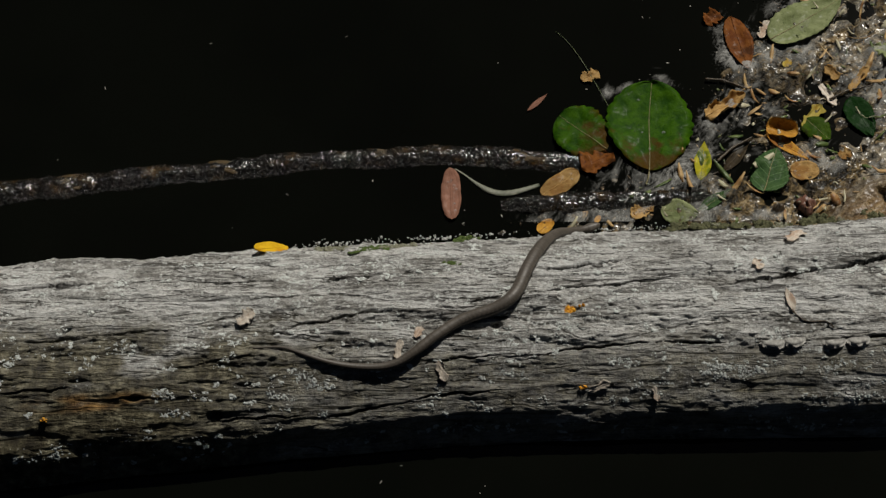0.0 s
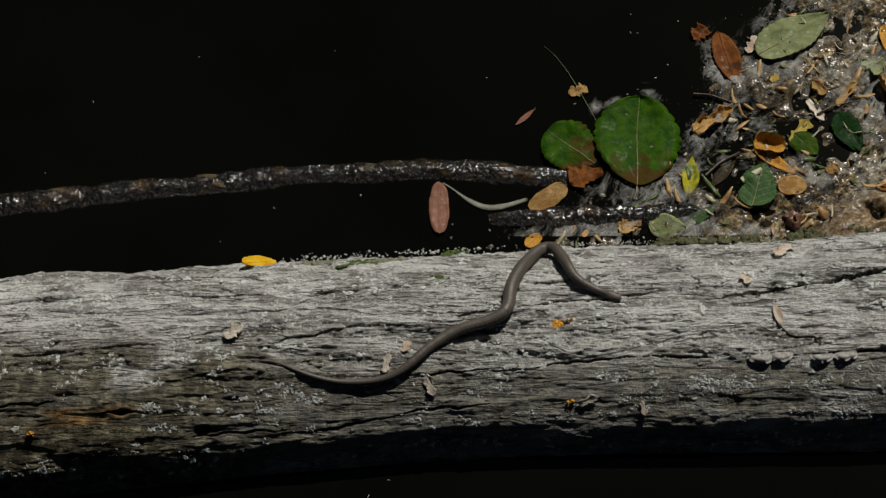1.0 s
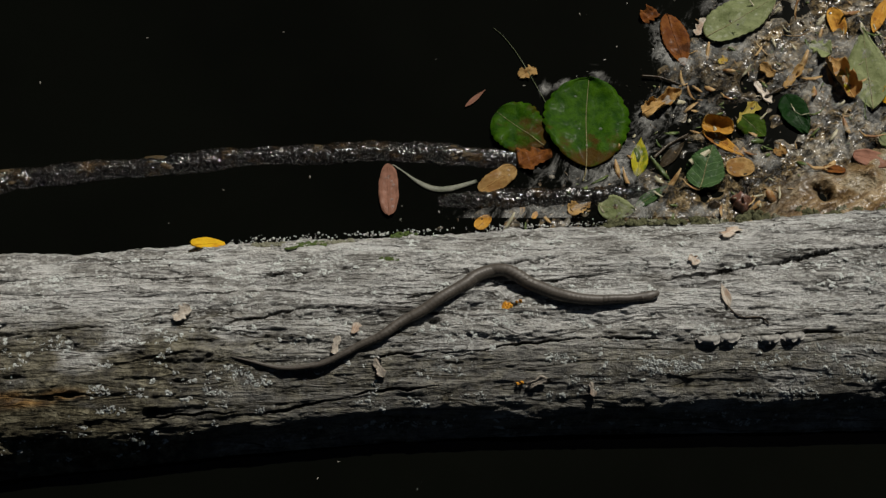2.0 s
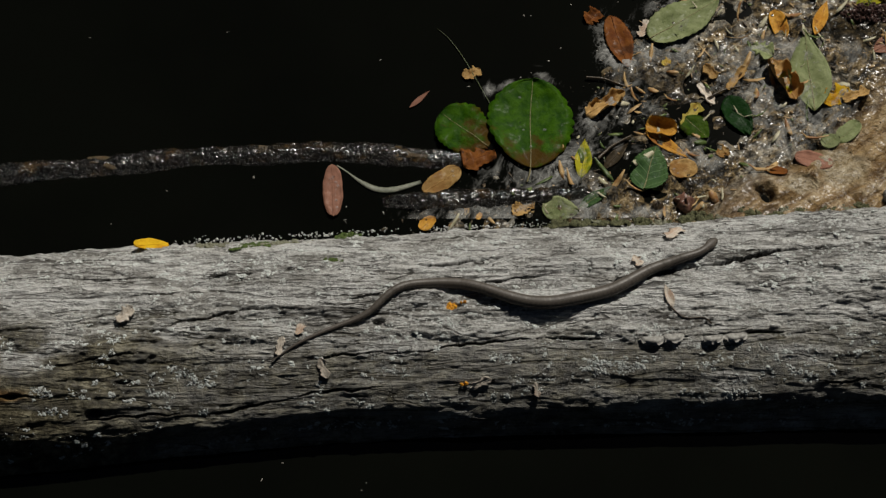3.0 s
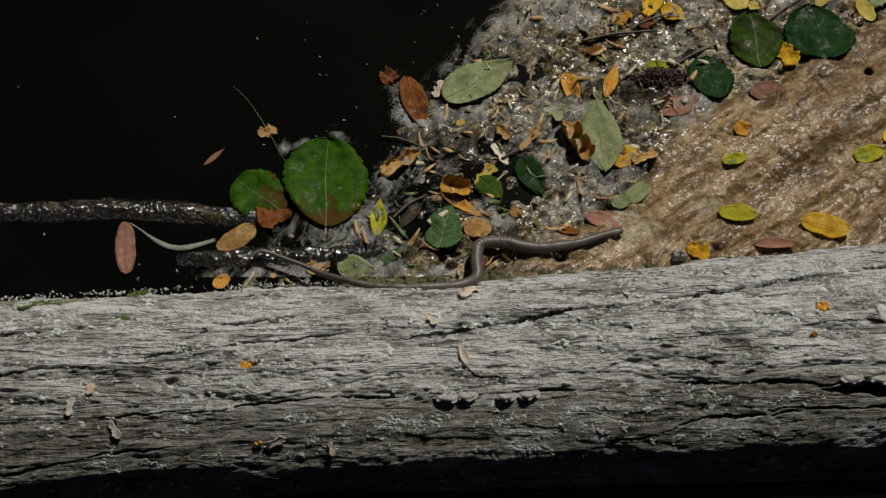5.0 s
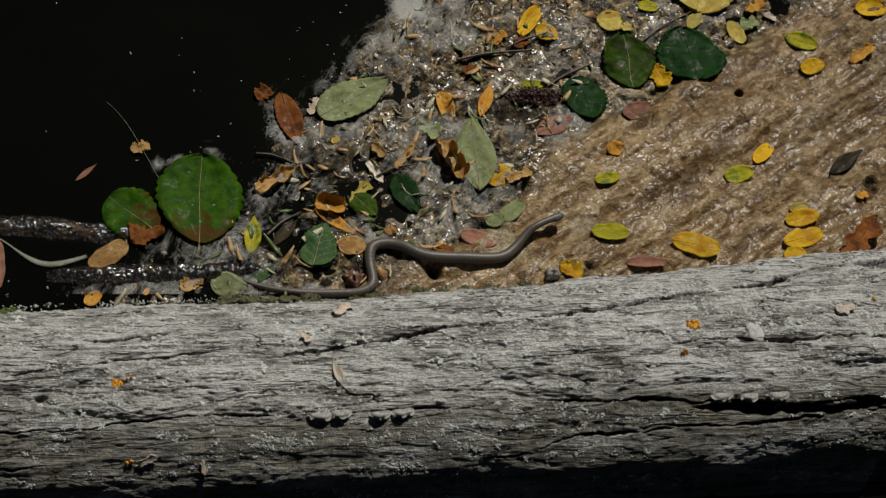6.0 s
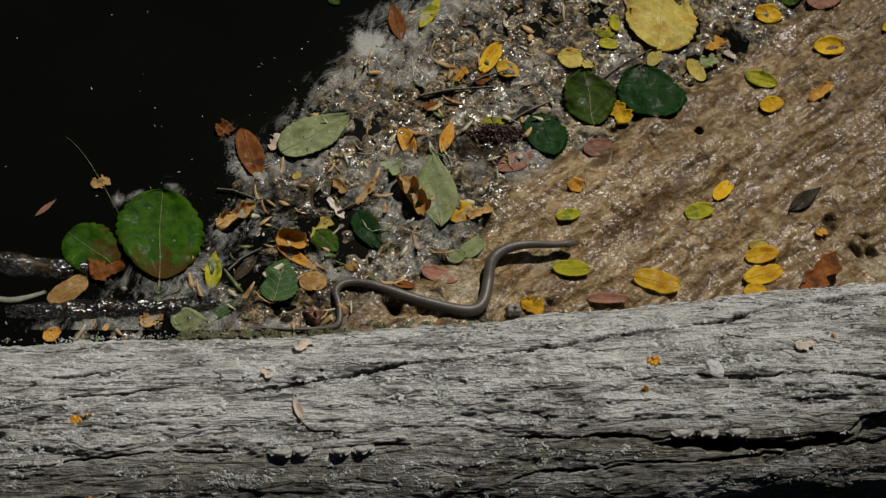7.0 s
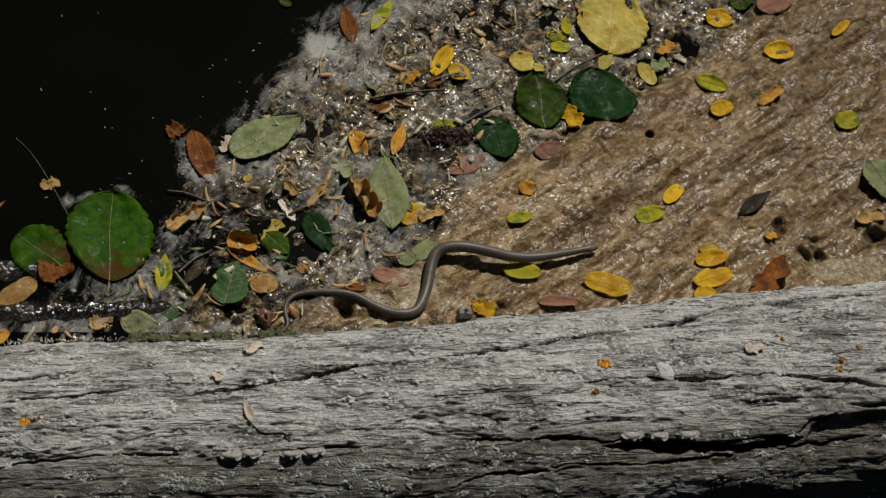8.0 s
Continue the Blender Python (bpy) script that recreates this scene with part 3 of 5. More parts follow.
def build_scum():
    nx, ny = 900, 430
    x = np.linspace(-0.02, 1.42, nx)
    v = np.linspace(0, 1, ny)
    X = np.repeat(x[:, None], ny, 1)
    near = bent(x, LOG_Y) + 0.80 * bent(x, LOG_R)
    Y = near[:, None] + (0.80 - near)[:, None] * v[None] ** 1.15
    d = scum_depth(X, Y) + 0.07 * (layered(X * 14, Y * 14, 111, 4) - 0.5)
    q = dense_depth(X, Y) + 0.10 * (layered(X * 10, Y * 10, 121, 3) - 0.5)
    inside = step(-0.01, 0.05, d)
    dense = step(-0.02, 0.03, q)
    c, s = math.cos(radians(35)), math.sin(radians(35))
    U, W = X * c + Y * s, -X * s + Y * c
    lumps = layered(X * 34, Y * 34, 131, 4) - 0.5
    streaks = layered(U * 8, W * 34, 141, 4) - 0.5
    fine = layered(X * 200, Y * 200, 151, 2) - 0.5
    humps = billow(U * 26, W * 46, 155) - 0.35
    knobs = billow(U * 70, W * 105, 157) - 0.35
    loose = -0.0035 + 0.006 * inside + 0.011 * lumps + 0.0045 * (billow(X * 52, Y * 52, 158) - 0.35) + 0.002 * knobs + 0.001 * fine
    mat = 0.011 + 0.017 * streaks + 0.004 * lumps + 0.0045 * humps + 0.0018 * knobs + 0.001 * fine
    Z = np.maximum(loose * (1 - dense) + mat * dense, -0.012) * step(-0.03, 0.02, d) - 0.012 * (1 - step(-0.03, 0.02, d))
    Z = Z - 0.0045 * (1 - step(0.07, 0.22, d)) * (1 - step(0.14, 0.25, Y)) * (1 - dense)
    Z = Z + 0.010 * np.exp(-((X - 0.533) ** 2 + (Y - 0.244) ** 2) / 0.045 ** 2)
    foam_glare = np.zeros_like(Z)
    for fx, fy, rx, ry in FOAM_AND_GLARE:
        foam_glare = np.maximum(foam_glare, np.exp(-(((X - fx) / rx) ** 2 + ((Y - fy) / ry) ** 2) ** 2))
    foam_glare = step(0.2, 0.85, foam_glare + 0.9 * (layered(X * 45, Y * 45, 171, 3) - 0.5))
    Z = Z * (1 - 0.75 * foam_glare) + 0.006 * foam_glare * step(-0.03, 0.02, d)
    hollow = np.zeros_like(Z)
    for hx, hy, hr, deep in HOLLOWS:
        bx, by = X - hx + 1.6 * hr * (layered(X * 60, Y * 60, 175, 3) - 0.5), Y - hy + 1.6 * hr * (layered(X * 60, Y * 60, 179, 3) - 0.5)
        k = np.exp(-((bx * bx + 1.8 * by * by) / hr ** 2) ** 2) * step(0.2, 0.5, layered(X * 55, Y * 55, 173, 2) + 0.25 * (hr < 0.008))
        Z = Z - deep * k
        hollow = np.maximum(hollow, k)
    gap = np.exp(-(((X - 0.556) / 0.040) ** 2 + ((Y - 0.260) / 0.017) ** 2) ** 2) * step(0.22, 0.42, layered(X * 40, Y * 40, 187, 3))
    wisps = layered(U * 30 + 3 * layered(X * 12, Y * 12, 165, 2), W * 60, 161, 4)
    froth = step(0.54, 0.68, wisps) * (1 - dense * 0.85) * 0.6
    me = mesh_of("scum", np.stack([X, Y, Z], -1), grid_faces(nx, ny), SCUM)
    mark(me, "dense", dense * (1 - hollow))
    mark(me, "foam_glare", foam_glare)
    mark(me, "gap", np.clip(gap + 0.6 * foam_glare, 0, 1))
    # scum browner to the right, darkened further in place of lens falloff
    mark(me, "brown_dim", step(0.72, 1.12, X + 0.5 * (layered(U * 6, W * 16, 191, 4) - 0.5)))
    soaked = (1 - step(0.07, 0.24, d)) * (1 - step(0.16, 0.27, Y)) * (0.35 + 0.65 * step(0.36, 0.5, layered(X * 22, Y * 22, 181, 3)))
    soaked = np.maximum(soaked, np.exp(-(((X - 0.553) / 0.05) ** 2 + ((Y - 0.258) / 0.03) ** 2) ** 2) * step(0.25, 0.42, layered(X * 26, Y * 26, 183, 3)))
    soaked = np.maximum(np.maximum(soaked, hollow), gap)
    mark(me, "froth", froth * (1 - 0.8 * soaked))
    mark(me, "soaked", soaked)
    SCUM_SHAPE["x"], SCUM_SHAPE["near"] = x, near
    tops = Z
    for k in range(1, 5):
        tops = np.maximum(tops, (np.roll(tops, k, 0) + np.roll(tops, -k, 0) + np.roll(tops, k, 1) + np.roll(tops, -k, 1)) / 4)
    SCUM_SHAPE["z"], SCUM_SHAPE["raw"] = tops, Z
    return tagged(new("algae_scum", me), "brown floating algae scum with grey froth at its edge", "algae scum", kind="stuff")


scum = build_scum()


def build_froth():
    nx, ny = 340, 230
    X, Y = np.meshgrid(np.linspace(0.02, 1.0, nx), np.linspace(0.03, 0.72, ny), indexing="ij")
    d = scum_depth(X, Y) + 0.05 * (layered(X * 11, Y * 11, 211, 3) - 0.5)
    far = step(0.24, 0.42, Y)
    cover = step(-0.015 - 0.03 * far, 0.035, d) * (0.40 + 0.10 * far) * (1 - 0.85 * step(0.03, 0.12 + 0.10 * far, d))
    cover = cover + 0.7 * np.exp(-(((X - 0.455) / 0.017) ** 6 + ((Y - 0.404) / 0.019) ** 6)) + 0.45 * np.exp(-(((X - 0.546) / 0.032) ** 2 + ((Y - 0.226) / 0.016) ** 2))
    for fx, fy, fr in ((0.187, 0.190, 0.010), (0.248, 0.085, 0.018), (0.312, 0.222, 0.016), (0.222, 0.200, 0.010), (0.30, 0.262, 0.02), (0.272, 0.15, 0.014), (0.168, 0.185, 0.008), (0.242, 0.192, 0.008), (0.262, 0.108, 0.012), (0.30, 0.17, 0.016), (0.335, 0.16, 0.014), (0.29, 0.235, 0.014), (0.275, 0.06, 0.014)):
        cover = cover + 0.55 * np.exp(-((X - fx) ** 2 + (Y - fy) ** 2) / fr ** 2)
    cover = cover * step(0.0, 0.02, Y - bent(X[:, 0], LOG_Y)[:, None] - 0.88 * bent(X[:, 0], LOG_R)[:, None])
    inner = step(0.02, 0.08, d) * (1 - step(-0.05, 0.03, dense_depth(X, Y)))
    cover = cover + (0.18 + 0.34 * (1 - far)) * inner * step(0.47, 0.62, layered(X * 13, Y * 13, 223, 4))
    wet = (1 - step(0.07, 0.24, d)) * (1 - step(0.15, 0.24, Y)) * step(0.0, 0.03, d)
    cover = cover * (1 - 0.25 * wet)
    tops = np.array([scum_top(a, b, "raw") for a, b in zip(X.ravel(), Y.ravel())]).reshape(X.shape)
    Z = np.maximum(0.0012, tops + 0.0015) + 0.0012 * layered(X * 60, Y * 60, 221, 3)
    me = mesh_of("froth", np.stack([X, Y, Z], -1), grid_faces(nx, ny), FROTH)
    mark(me, "cover", cover)
    return tagged(new("froth_film", me), "thin grey froth film drifting at the litter's edge", "froth", kind="stuff")


build_froth()


# ---- the sunken branch ----
def blob(r, tall, seed, sides=18, rings=7, rough=0.35):
    """A lumpy cushion, flat below: vertices and faces round the origin."""
    a = np.linspace(0, 2 * math.pi, sides, endpoint=False)
    e = np.linspace(0, 1, rings)
    k = 1 + rough * (field(2.2 * np.cos(a) + seed, 2.2 * np.sin(a) + 4.0, seed) - 0.5) * 2
    R = r * np.cos(e * math.pi / 2)[:, None] * k[None] + 1e-5
    Z = tall * np.sin(e * math.pi / 2)[:, None] * (1 + rough * (field(R * 5 / r + np.cos(a)[None] * 3, np.sin(a)[None] * 3 + seed, seed + 1) - 0.5) * 2)
    v = np.stack([R * np.cos(a), R * np.sin(a), Z], -1)
    return v.reshape(-1, 3), grid_faces(rings, sides, wrap=True)


def seat(at, n, along=Vector((1, 0, 0))):
    """A frame that stands on a surface with that outward direction."""
    xa = (along - n * along.dot(n)).normalized()
    m = Matrix((xa, n.cross(xa), n)).transposed().to_4x4()
    m.translation = at
    return m


BROWN_MOSS = mottled("brown_moss", (0.012, 0.008, 0.003), (0.085, 0.052, 0.012), 0.4, 260, 0.003)


def branch(name, points, radii, label, category, sides=44, rough=0.16, material=BARK, patches=0):
    p = np.array(points, float)
    s = np.linspace(0, len(p) - 1, 460)
    q = np.stack([np.interp(s, np.arange(len(p)), p[:, k]) for k in range(3)], -1)
    q = np.stack([np.convolve(np.pad(q[:, k], 25, "edge"), np.ones(51) / 51, "valid") for k in range(3)], -1)
    q[:, 2] += 0.004 * (layered(s * 2.1, 0.0, 7, 2) - 0.5)
    q[:, 1] += 0.006 * (layered(s * 1.7, 3.0, 9, 2) - 0.5)
    r = np.interp(s, np.arange(len(p)), radii)
    r = r * (1 + 0.16 * (layered(s * 9, 1.0, 13, 3) - 0.5))
    v, f, caps = tube(q, r, sides, 0.9, rough, len(name))
    thing = new(name)
    child("stem", mesh_of("stem", v, f, material, True, caps), thing)
    tagged(thing, label, category)
    for k in range(patches):
        i = int((k + 0.6) / patches * 440)
        w, g = blob(r[i] * 0.7, r[i] * 0.3, k + 20, 18, 7, 0.6)
        ob = child("moss_patch", mesh_of("moss_patch", w * np.array([2.2, 0.9, 1.0]), g, BROWN_MOSS), thing, "ochre-brown mossy patch")
        ob.matrix_basis = seat(Vector(q[i]) + Vector((0, 0.12 * r[i], 0.58 * r[i])), Vector((0, 0.25, 1)).normalized(), Vector(q[i + 4] - q[i]).normalized())
    return thing


branch("branch", [(-0.60, 0.048, -0.007), (-0.438, 0.064, -0.006), (-0.355, 0.075, -0.006), (-0.216, 0.092, -0.006), (-0.076, 0.106, -0.006), (0.037, 0.108, -0.007), (0.16, 0.098, -0.010)],
       (0.017, 0.016, 0.0145, 0.013, 0.0135, 0.015, 0.014), "wet dark brown branch floating in the pond", "branch", patches=5)
branch("bark_strip", [(0.055, 0.050, -0.004), (0.12, 0.052, -0.002), (0.20, 0.056, -0.003), (0.30, 0.062, -0.006)], (0.008, 0.012, 0.011, 0.008),
       "black wet strip of bark beside the log", "bark", 36, 0.35)


# ---- leaves ----
PALETTE = {
    "green": leaf_material("green_leaf", (0.018, 0.042, 0.003), (0.042, 0.078, 0.006), (0.016, 0.02, 0.004), 0.35, 0.08, 0.010),
    "green_brown": leaf_material("green_browning_leaf", (0.012, 0.043, 0.002), (0.034, 0.088, 0.003), (0.06, 0.026, 0.005), 0.35, 0.07, 0.011, 0.04),
    "dark_green": leaf_material("dark_green_leaf", (0.005, 0.026, 0.004), (0.012, 0.042, 0.009), None, 0.3, 0.06, 0.009),
    "grey_green": leaf_material("grey_green_leaf", (0.15, 0.18, 0.075), (0.25, 0.28, 0.14), None, 0.55, 0.12, 0.007),
    "mid_green": leaf_material("mid_green_leaf", (0.028, 0.066, 0.02), (0.055, 0.105, 0.034), None, 0.45, 0.9, 0.009),
    "yellow": leaf_material("yellow_leaf", (0.47, 0.27, 0.01), (0.62, 0.39, 0.018), (0.42, 0.2, 0.01), 0.45, 0.02, 0.004),
    "yellow_green": leaf_material("yellow_green_leaf", (0.26, 0.24, 0.01), (0.42, 0.37, 0.02), (0.09, 0.13, 0.01), 0.45, 0.06, 0.004),
    "pale_yellow": leaf_material("pale_yellow_leaf", (0.34, 0.27, 0.055), (0.48, 0.4, 0.11), (0.32, 0.2, 0.03), 0.55, 0.08, 0.009),
    "orange": leaf_material("orange_leaf", (0.42, 0.19, 0.025), (0.62, 0.34, 0.06), (0.2, 0.07, 0.012), 0.5, 0.08, 0.004),
    "tan": leaf_material("tan_leaf", (0.29, 0.17, 0.055), (0.48, 0.31, 0.125), (0.24, 0.12, 0.035), 0.55, 0.1, 0.004),
    "pink": leaf_material("pinkish_brown_leaf", (0.19, 0.09, 0.06), (0.29, 0.145, 0.10), None, 0.5, 0.08, 0.005),
    "brown": leaf_material("brown_leaf", (0.11, 0.033, 0.008), (0.22, 0.08, 0.016), (0.05, 0.018, 0.007), 0.5, 0.1, 0.006),
    "dark_brown": leaf_material("dark_brown_leaf", (0.014, 0.011, 0.006), (0.042, 0.03, 0.016), None, 0.4, 0.1, 0.006),
    "pale": leaf_material("pale_dry_leaf", (0.46, 0.40, 0.33), (0.68, 0.62, 0.54), (0.42, 0.30, 0.22), 0.7, 0.1, 0.004),
}


def half_width(kind, s):
    if kind == "round":
        w = np.sin(math.pi * np.clip(s, 0, 1) ** 1.12) ** 0.5
        return w * (0.93 + 0.09 * np.sqrt(np.abs(np.sin(math.pi * (s * 9 + 0.9 * field(s * 7, 1.7, 3))))))
    if kind == "oval":
        return np.sqrt(np.maximum(1 - (2 * s - 1) ** 2, 0)) ** 0.9
    if kind == "lance":
        return np.sin(math.pi * s ** 0.8) ** 1.05
    if kind == "broad":
        return np.sin(math.pi * s ** 0.75) ** 0.7 * (1 + 0.06 * np.abs((s * 11) % 1 - 0.5) * 2)
    return np.sin(math.pi * s) ** 0.45 * (0.5 + 0.9 * field(s * 8, 3.3, 5))  # ragged


def leaf(kind, colour, x0, y0, x1, y1, width, label, roll=0.3, bend=0.15, lift=0.002, stem=0.0, drops=0, ruffle=0.10, tip=0.0, twist=0.0, group="fallen leaves", name="leaf"):
    """A leaf whose base lies over (x0, y0) and whose tip over (x1, y1). roll, bend: radians of curl across and along; tip: degrees by which the tip rises."""
    seed = int(abs(x0 * 7919 + y0 * 104729) * 1000) % 9973
    z0, z1, n = bed(x0, y0, x1, y1, width)
    p, q = Vector((x0, y0, z0)), Vector((x1, y1, z1))
    xa = q - p
    length = xa.length
    xa = (xa - n * xa.dot(n)).normalized()
    ya = n.cross(xa)
    mid = (p + q) / 2
    m = Matrix((xa, ya, n)).transposed().to_4x4()
    m.translation = mid + n * (lift * 0.5) - xa * (length / 2)
    rnd = random.Random(seed)
    if length < 0.046 and kind != "lance" and log_level(x0, y0) < 0.012:
        twist, tip = twist + rnd.uniform(-6, 12), tip + rnd.uniform(-4, 7)
    m = m @ pose(0, 0, 0, twist, -tip, 0)
    nu, nv = (72 if kind in ("round", "broad") else 30), 13
    s = np.linspace(0.0, 1.0, nu)
    t = np.linspace(-1, 1, nv)
    hw = np.maximum(half_width(kind, s), 0.012) * width / 2
    S, T = np.meshgrid(s, t, indexing="ij")
    uneven = {"ragged": 1.1, "round": 0.10, "oval": 0.26}.get(kind, 0.22)
    sides = 1 + uneven * (layered(S * (9 if kind == "ragged" else 3.5) + seed, np.sign(T) * 3.0 + 7, seed, 3) - 0.5)
    Y = T * hw[:, None] * sides + width * 0.10 * (layered(S * 1.5, seed * 1.7, seed + 2, 2) - 0.5)
    Z = np.zeros_like(Y)
    if abs(roll) > 1e-3:
        rc = width / roll
        Z = abs(rc) * (1 - np.cos(Y / rc)) * np.sign(roll)
        Y = rc * np.sin(Y / rc)
    X = S * length
    if abs(bend) > 1e-3:
        rb = length / bend
        a = (S - 0.5) * bend
        X = length / 2 + (rb - Z) * np.sin(a)
        Z = Z + rb * (1 - np.cos(a)) - 0.0
    Z = Z + (ruffle * (3.5 if kind == "ragged" else 1.8)) * width * (layered(S * 3 + seed, T * 1.6, seed, 3) - 0.5) * (0.4 + np.abs(T))
    Z = Z - Z.min() * 0.6
    top = np.stack([X, Y, Z + 0.0003], -1).reshape(-1, 3)
    low = np.stack([X, Y, Z - 0.0001], -1).reshape(-1, 3)
    f = grid_faces(nu, nv)
    k = nu * nv
    rim = np.concatenate([np.arange(nv), np.arange(1, nu) * nv + nv - 1, (nu - 1) * nv + np.arange(nv - 2, -1, -1), np.arange(nu - 2, 0, -1) * nv])
    nxt = np.roll(rim, -1)
    edge = np.stack([rim, nxt, nxt + k, rim + k], -1)
    thing = new(name)
    thing.matrix_basis = m
    tagged(thing, label, "leaf", group)
    child("blade", mesh_of("blade", np.concatenate([top, low]), np.concatenate([f, f[:, ::-1] + k, edge]), PALETTE[colour]), thing)
    line = np.stack([X[:, nv // 2], Y[:, nv // 2], Z[:, nv // 2] + 0.0003], -1)
    rib_r = 0.0006 if length > 0.045 else 0.0003
    v, ff, caps = tube(line[:-1], np.linspace(rib_r, rib_r * 0.4, nu - 1), 5)
    child("midrib", mesh_of("midrib", v, ff, STEM if colour in ("green", "mid_green", "grey_green", "green_brown") else PALETTE[colour], True, caps), thing)
    if stem:
        a = np.linspace(0, 1, 9)
        start = line[0]
        sp = np.stack([start[0] - stem * a, start[1] + 0.15 * stem * a ** 2, start[2] - 0.001 * a], -1)
        v, ff, caps = tube(sp, np.linspace(0.0008, 0.0006, 9), 6)
        child("stem", mesh_of("stem", v, ff, STEM, True, caps), thing)
    for _ in range(drops):
        i, j = rnd.randrange(5, nu - 5), rnd.randrange(3, nv - 3)
        droplet(Vector((X[i, j], Y[i, j], Z[i, j] + 0.0003)), rnd.uniform(0.0009, 0.002), thing)
    return thing


def droplet(at, r, parent):
    a = np.linspace(0, 2 * math.pi, 12, endpoint=False)
    e = np.linspace(-0.1, math.pi / 2, 6)
    v = [(at.x + r * math.cos(b) * math.cos(c), at.y + r * math.cos(b) * math.sin(c), at.z + 0.75 * r * math.sin(b)) for b in e for c in a]
    child("water_droplet", mesh_of("water_droplet", v, grid_faces(6, 12, wrap=True)[:, ::-1], DROP, True, [np.arange(12)[::-1]]), parent, "clear water droplet")


leaf("round", "green_brown", 0.2042, 0.0879, 0.2152, 0.1969, 0.0875, "large green toothed leaf, browned at its base, floating beside the litter", roll=0.25, stem=0.016, drops=4, lift=0.001, ruffle=0.05)
pushed_leaf = leaf("round", "green_brown", 0.1651, 0.1026, 0.1166, 0.1415, 0.0610, "green round leaf, brown on one side, floating beside a larger one", roll=0.3, lift=0.001)
leaf("ragged", "brown", 0.1697, 0.1084, 0.1380, 0.0900, 0.0263, "small red-brown torn leaf lying over a green one", roll=0.5, lift=0.001)
leaf("oval", "tan", 0.0985, 0.0594, 0.1347, 0.0895, 0.0235, "tan oval leaflet floating on the dark water", roll=0.4, ruffle=0.08, drops=2)
leaf("broad", "grey_green", 0.3400, 0.2483, 0.4189, 0.3010, 0.0456, "pale grey-green broad toothed leaf among wet floating litter", roll=0.4, lift=0.005)
leaf("broad", "brown", 0.3025, 0.2801, 0.3136, 0.2107, 0.0272, "red-brown broad toothed leaf among wet floating litter", roll=0.5, lift=0.002)
leaf("ragged", "pale", 0.3302, 0.2528, 0.3445, 0.2746, 0.0125, "curled pale dry torn leaf scrap among wet floating litter", roll=1.6)
leaf("oval", "orange", 0.4776, 0.2885, 0.4823, 0.2489, 0.0191, "orange oval leaflet among wet floating litter", roll=1.0, lift=0.001)
leaf("lance", "orange", 0.5145, 0.2485, 0.5355, 0.2978, 0.0149, "orange pointed leaf among wet floating litter", roll=1.2, lift=0.001)
leaf("lance", "grey_green", 0.5037, 0.1582, 0.5048, 0.2562, 0.0435, "pale grey-green pointed leaf among wet floating litter", drops=6, roll=0.25, lift=0.001)
leaf("ragged", "tan", 0.4866, 0.1707, 0.4681, 0.2242, 0.0365, "curled tan torn leaf scrap among wet floating litter", roll=3.6, lift=0.001)
leaf("ragged", "yellow_green", 0.4872, 0.1747, 0.4809, 0.2089, 0.0163, "yellow-green torn leaf scrap among wet floating litter", roll=0.6, lift=0.001)
leaf("ragged", "yellow", 0.5153, 0.1669, 0.5420, 0.1865, 0.0186, "yellow torn leaf scrap among wet floating litter", roll=0.8, lift=0.001)
leaf("ragged", "tan", 0.5344, 0.1689, 0.5637, 0.1783, 0.0131, "curled tan torn leaf scrap among wet floating litter", roll=1.6, lift=0.001)
leaf("ragged", "tan", 0.2661, 0.1521, 0.3086, 0.1815, 0.0227, "curled tan torn leaf scrap among wet floating litter", roll=2.8, lift=0.001, ruffle=0.2)
leaf("ragged", "tan", 0.3939, 0.2142, 0.4062, 0.1972, 0.0125, "curled tan torn leaf scrap among wet floating litter", roll=1.6, lift=0.001)
leaf("ragged", "tan", 0.4154, 0.1839, 0.4373, 0.2130, 0.0107, "curled tan torn leaf scrap among wet floating litter", roll=2.0, lift=0.001)
leaf("ragged", "pale", 0.3868, 0.1945, 0.4013, 0.1679, 0.0113, "curled pale dry torn leaf scrap among wet floating litter", roll=1.8, lift=0.001)
leaf("ragged", "pale_yellow", 0.3649, 0.1384, 0.3857, 0.1702, 0.0153, "curled pale yellow torn leaf scrap among wet floating litter", roll=1.6, lift=0.001)
leaf("broad", "dark_green", 0.4165, 0.1781, 0.4340, 0.1291, 0.0287, "dark green broad toothed leaf among wet floating litter", lift=0.001)
leaf("broad", "green", 0.3689, 0.1526, 0.3895, 0.1250, 0.0285, "green broad toothed leaf among wet floating litter", lift=0.001)
leaf("oval", "orange", 0.3269, 0.1410, 0.3584, 0.1316, 0.0295, "curled orange oval leaflet among wet floating litter", roll=3.0, lift=0.001)
leaf("lance", "orange", 0.3263, 0.1327, 0.3675, 0.1013, 0.0147, "orange pointed leaf among wet floating litter", roll=1.0, lift=0.001)
leaf("broad", "mid_green", 0.3177, 0.0618, 0.3350, 0.1144, 0.0373, "mid-green, pale-veined broad toothed leaf among wet floating litter", drops=0, roll=0.25, lift=0.005)
leaf("oval", "tan", 0.3463, 0.0862, 0.3749, 0.0869, 0.0257, "tan oval leaflet among wet floating litter", drops=3, roll=0.3, lift=0.001)
leaf("lance", "yellow_green", 0.2568, 0.0777, 0.2637, 0.1244, 0.0181, "yellow-green pointed leaf among wet floating litter", roll=0.9, lift=0.001)
leaf("ragged", "tan", 0.1855, 0.0342, 0.2071, 0.0516, 0.0170, "tan torn leaf scrap among wet floating litter", roll=1.2, lift=0.001)
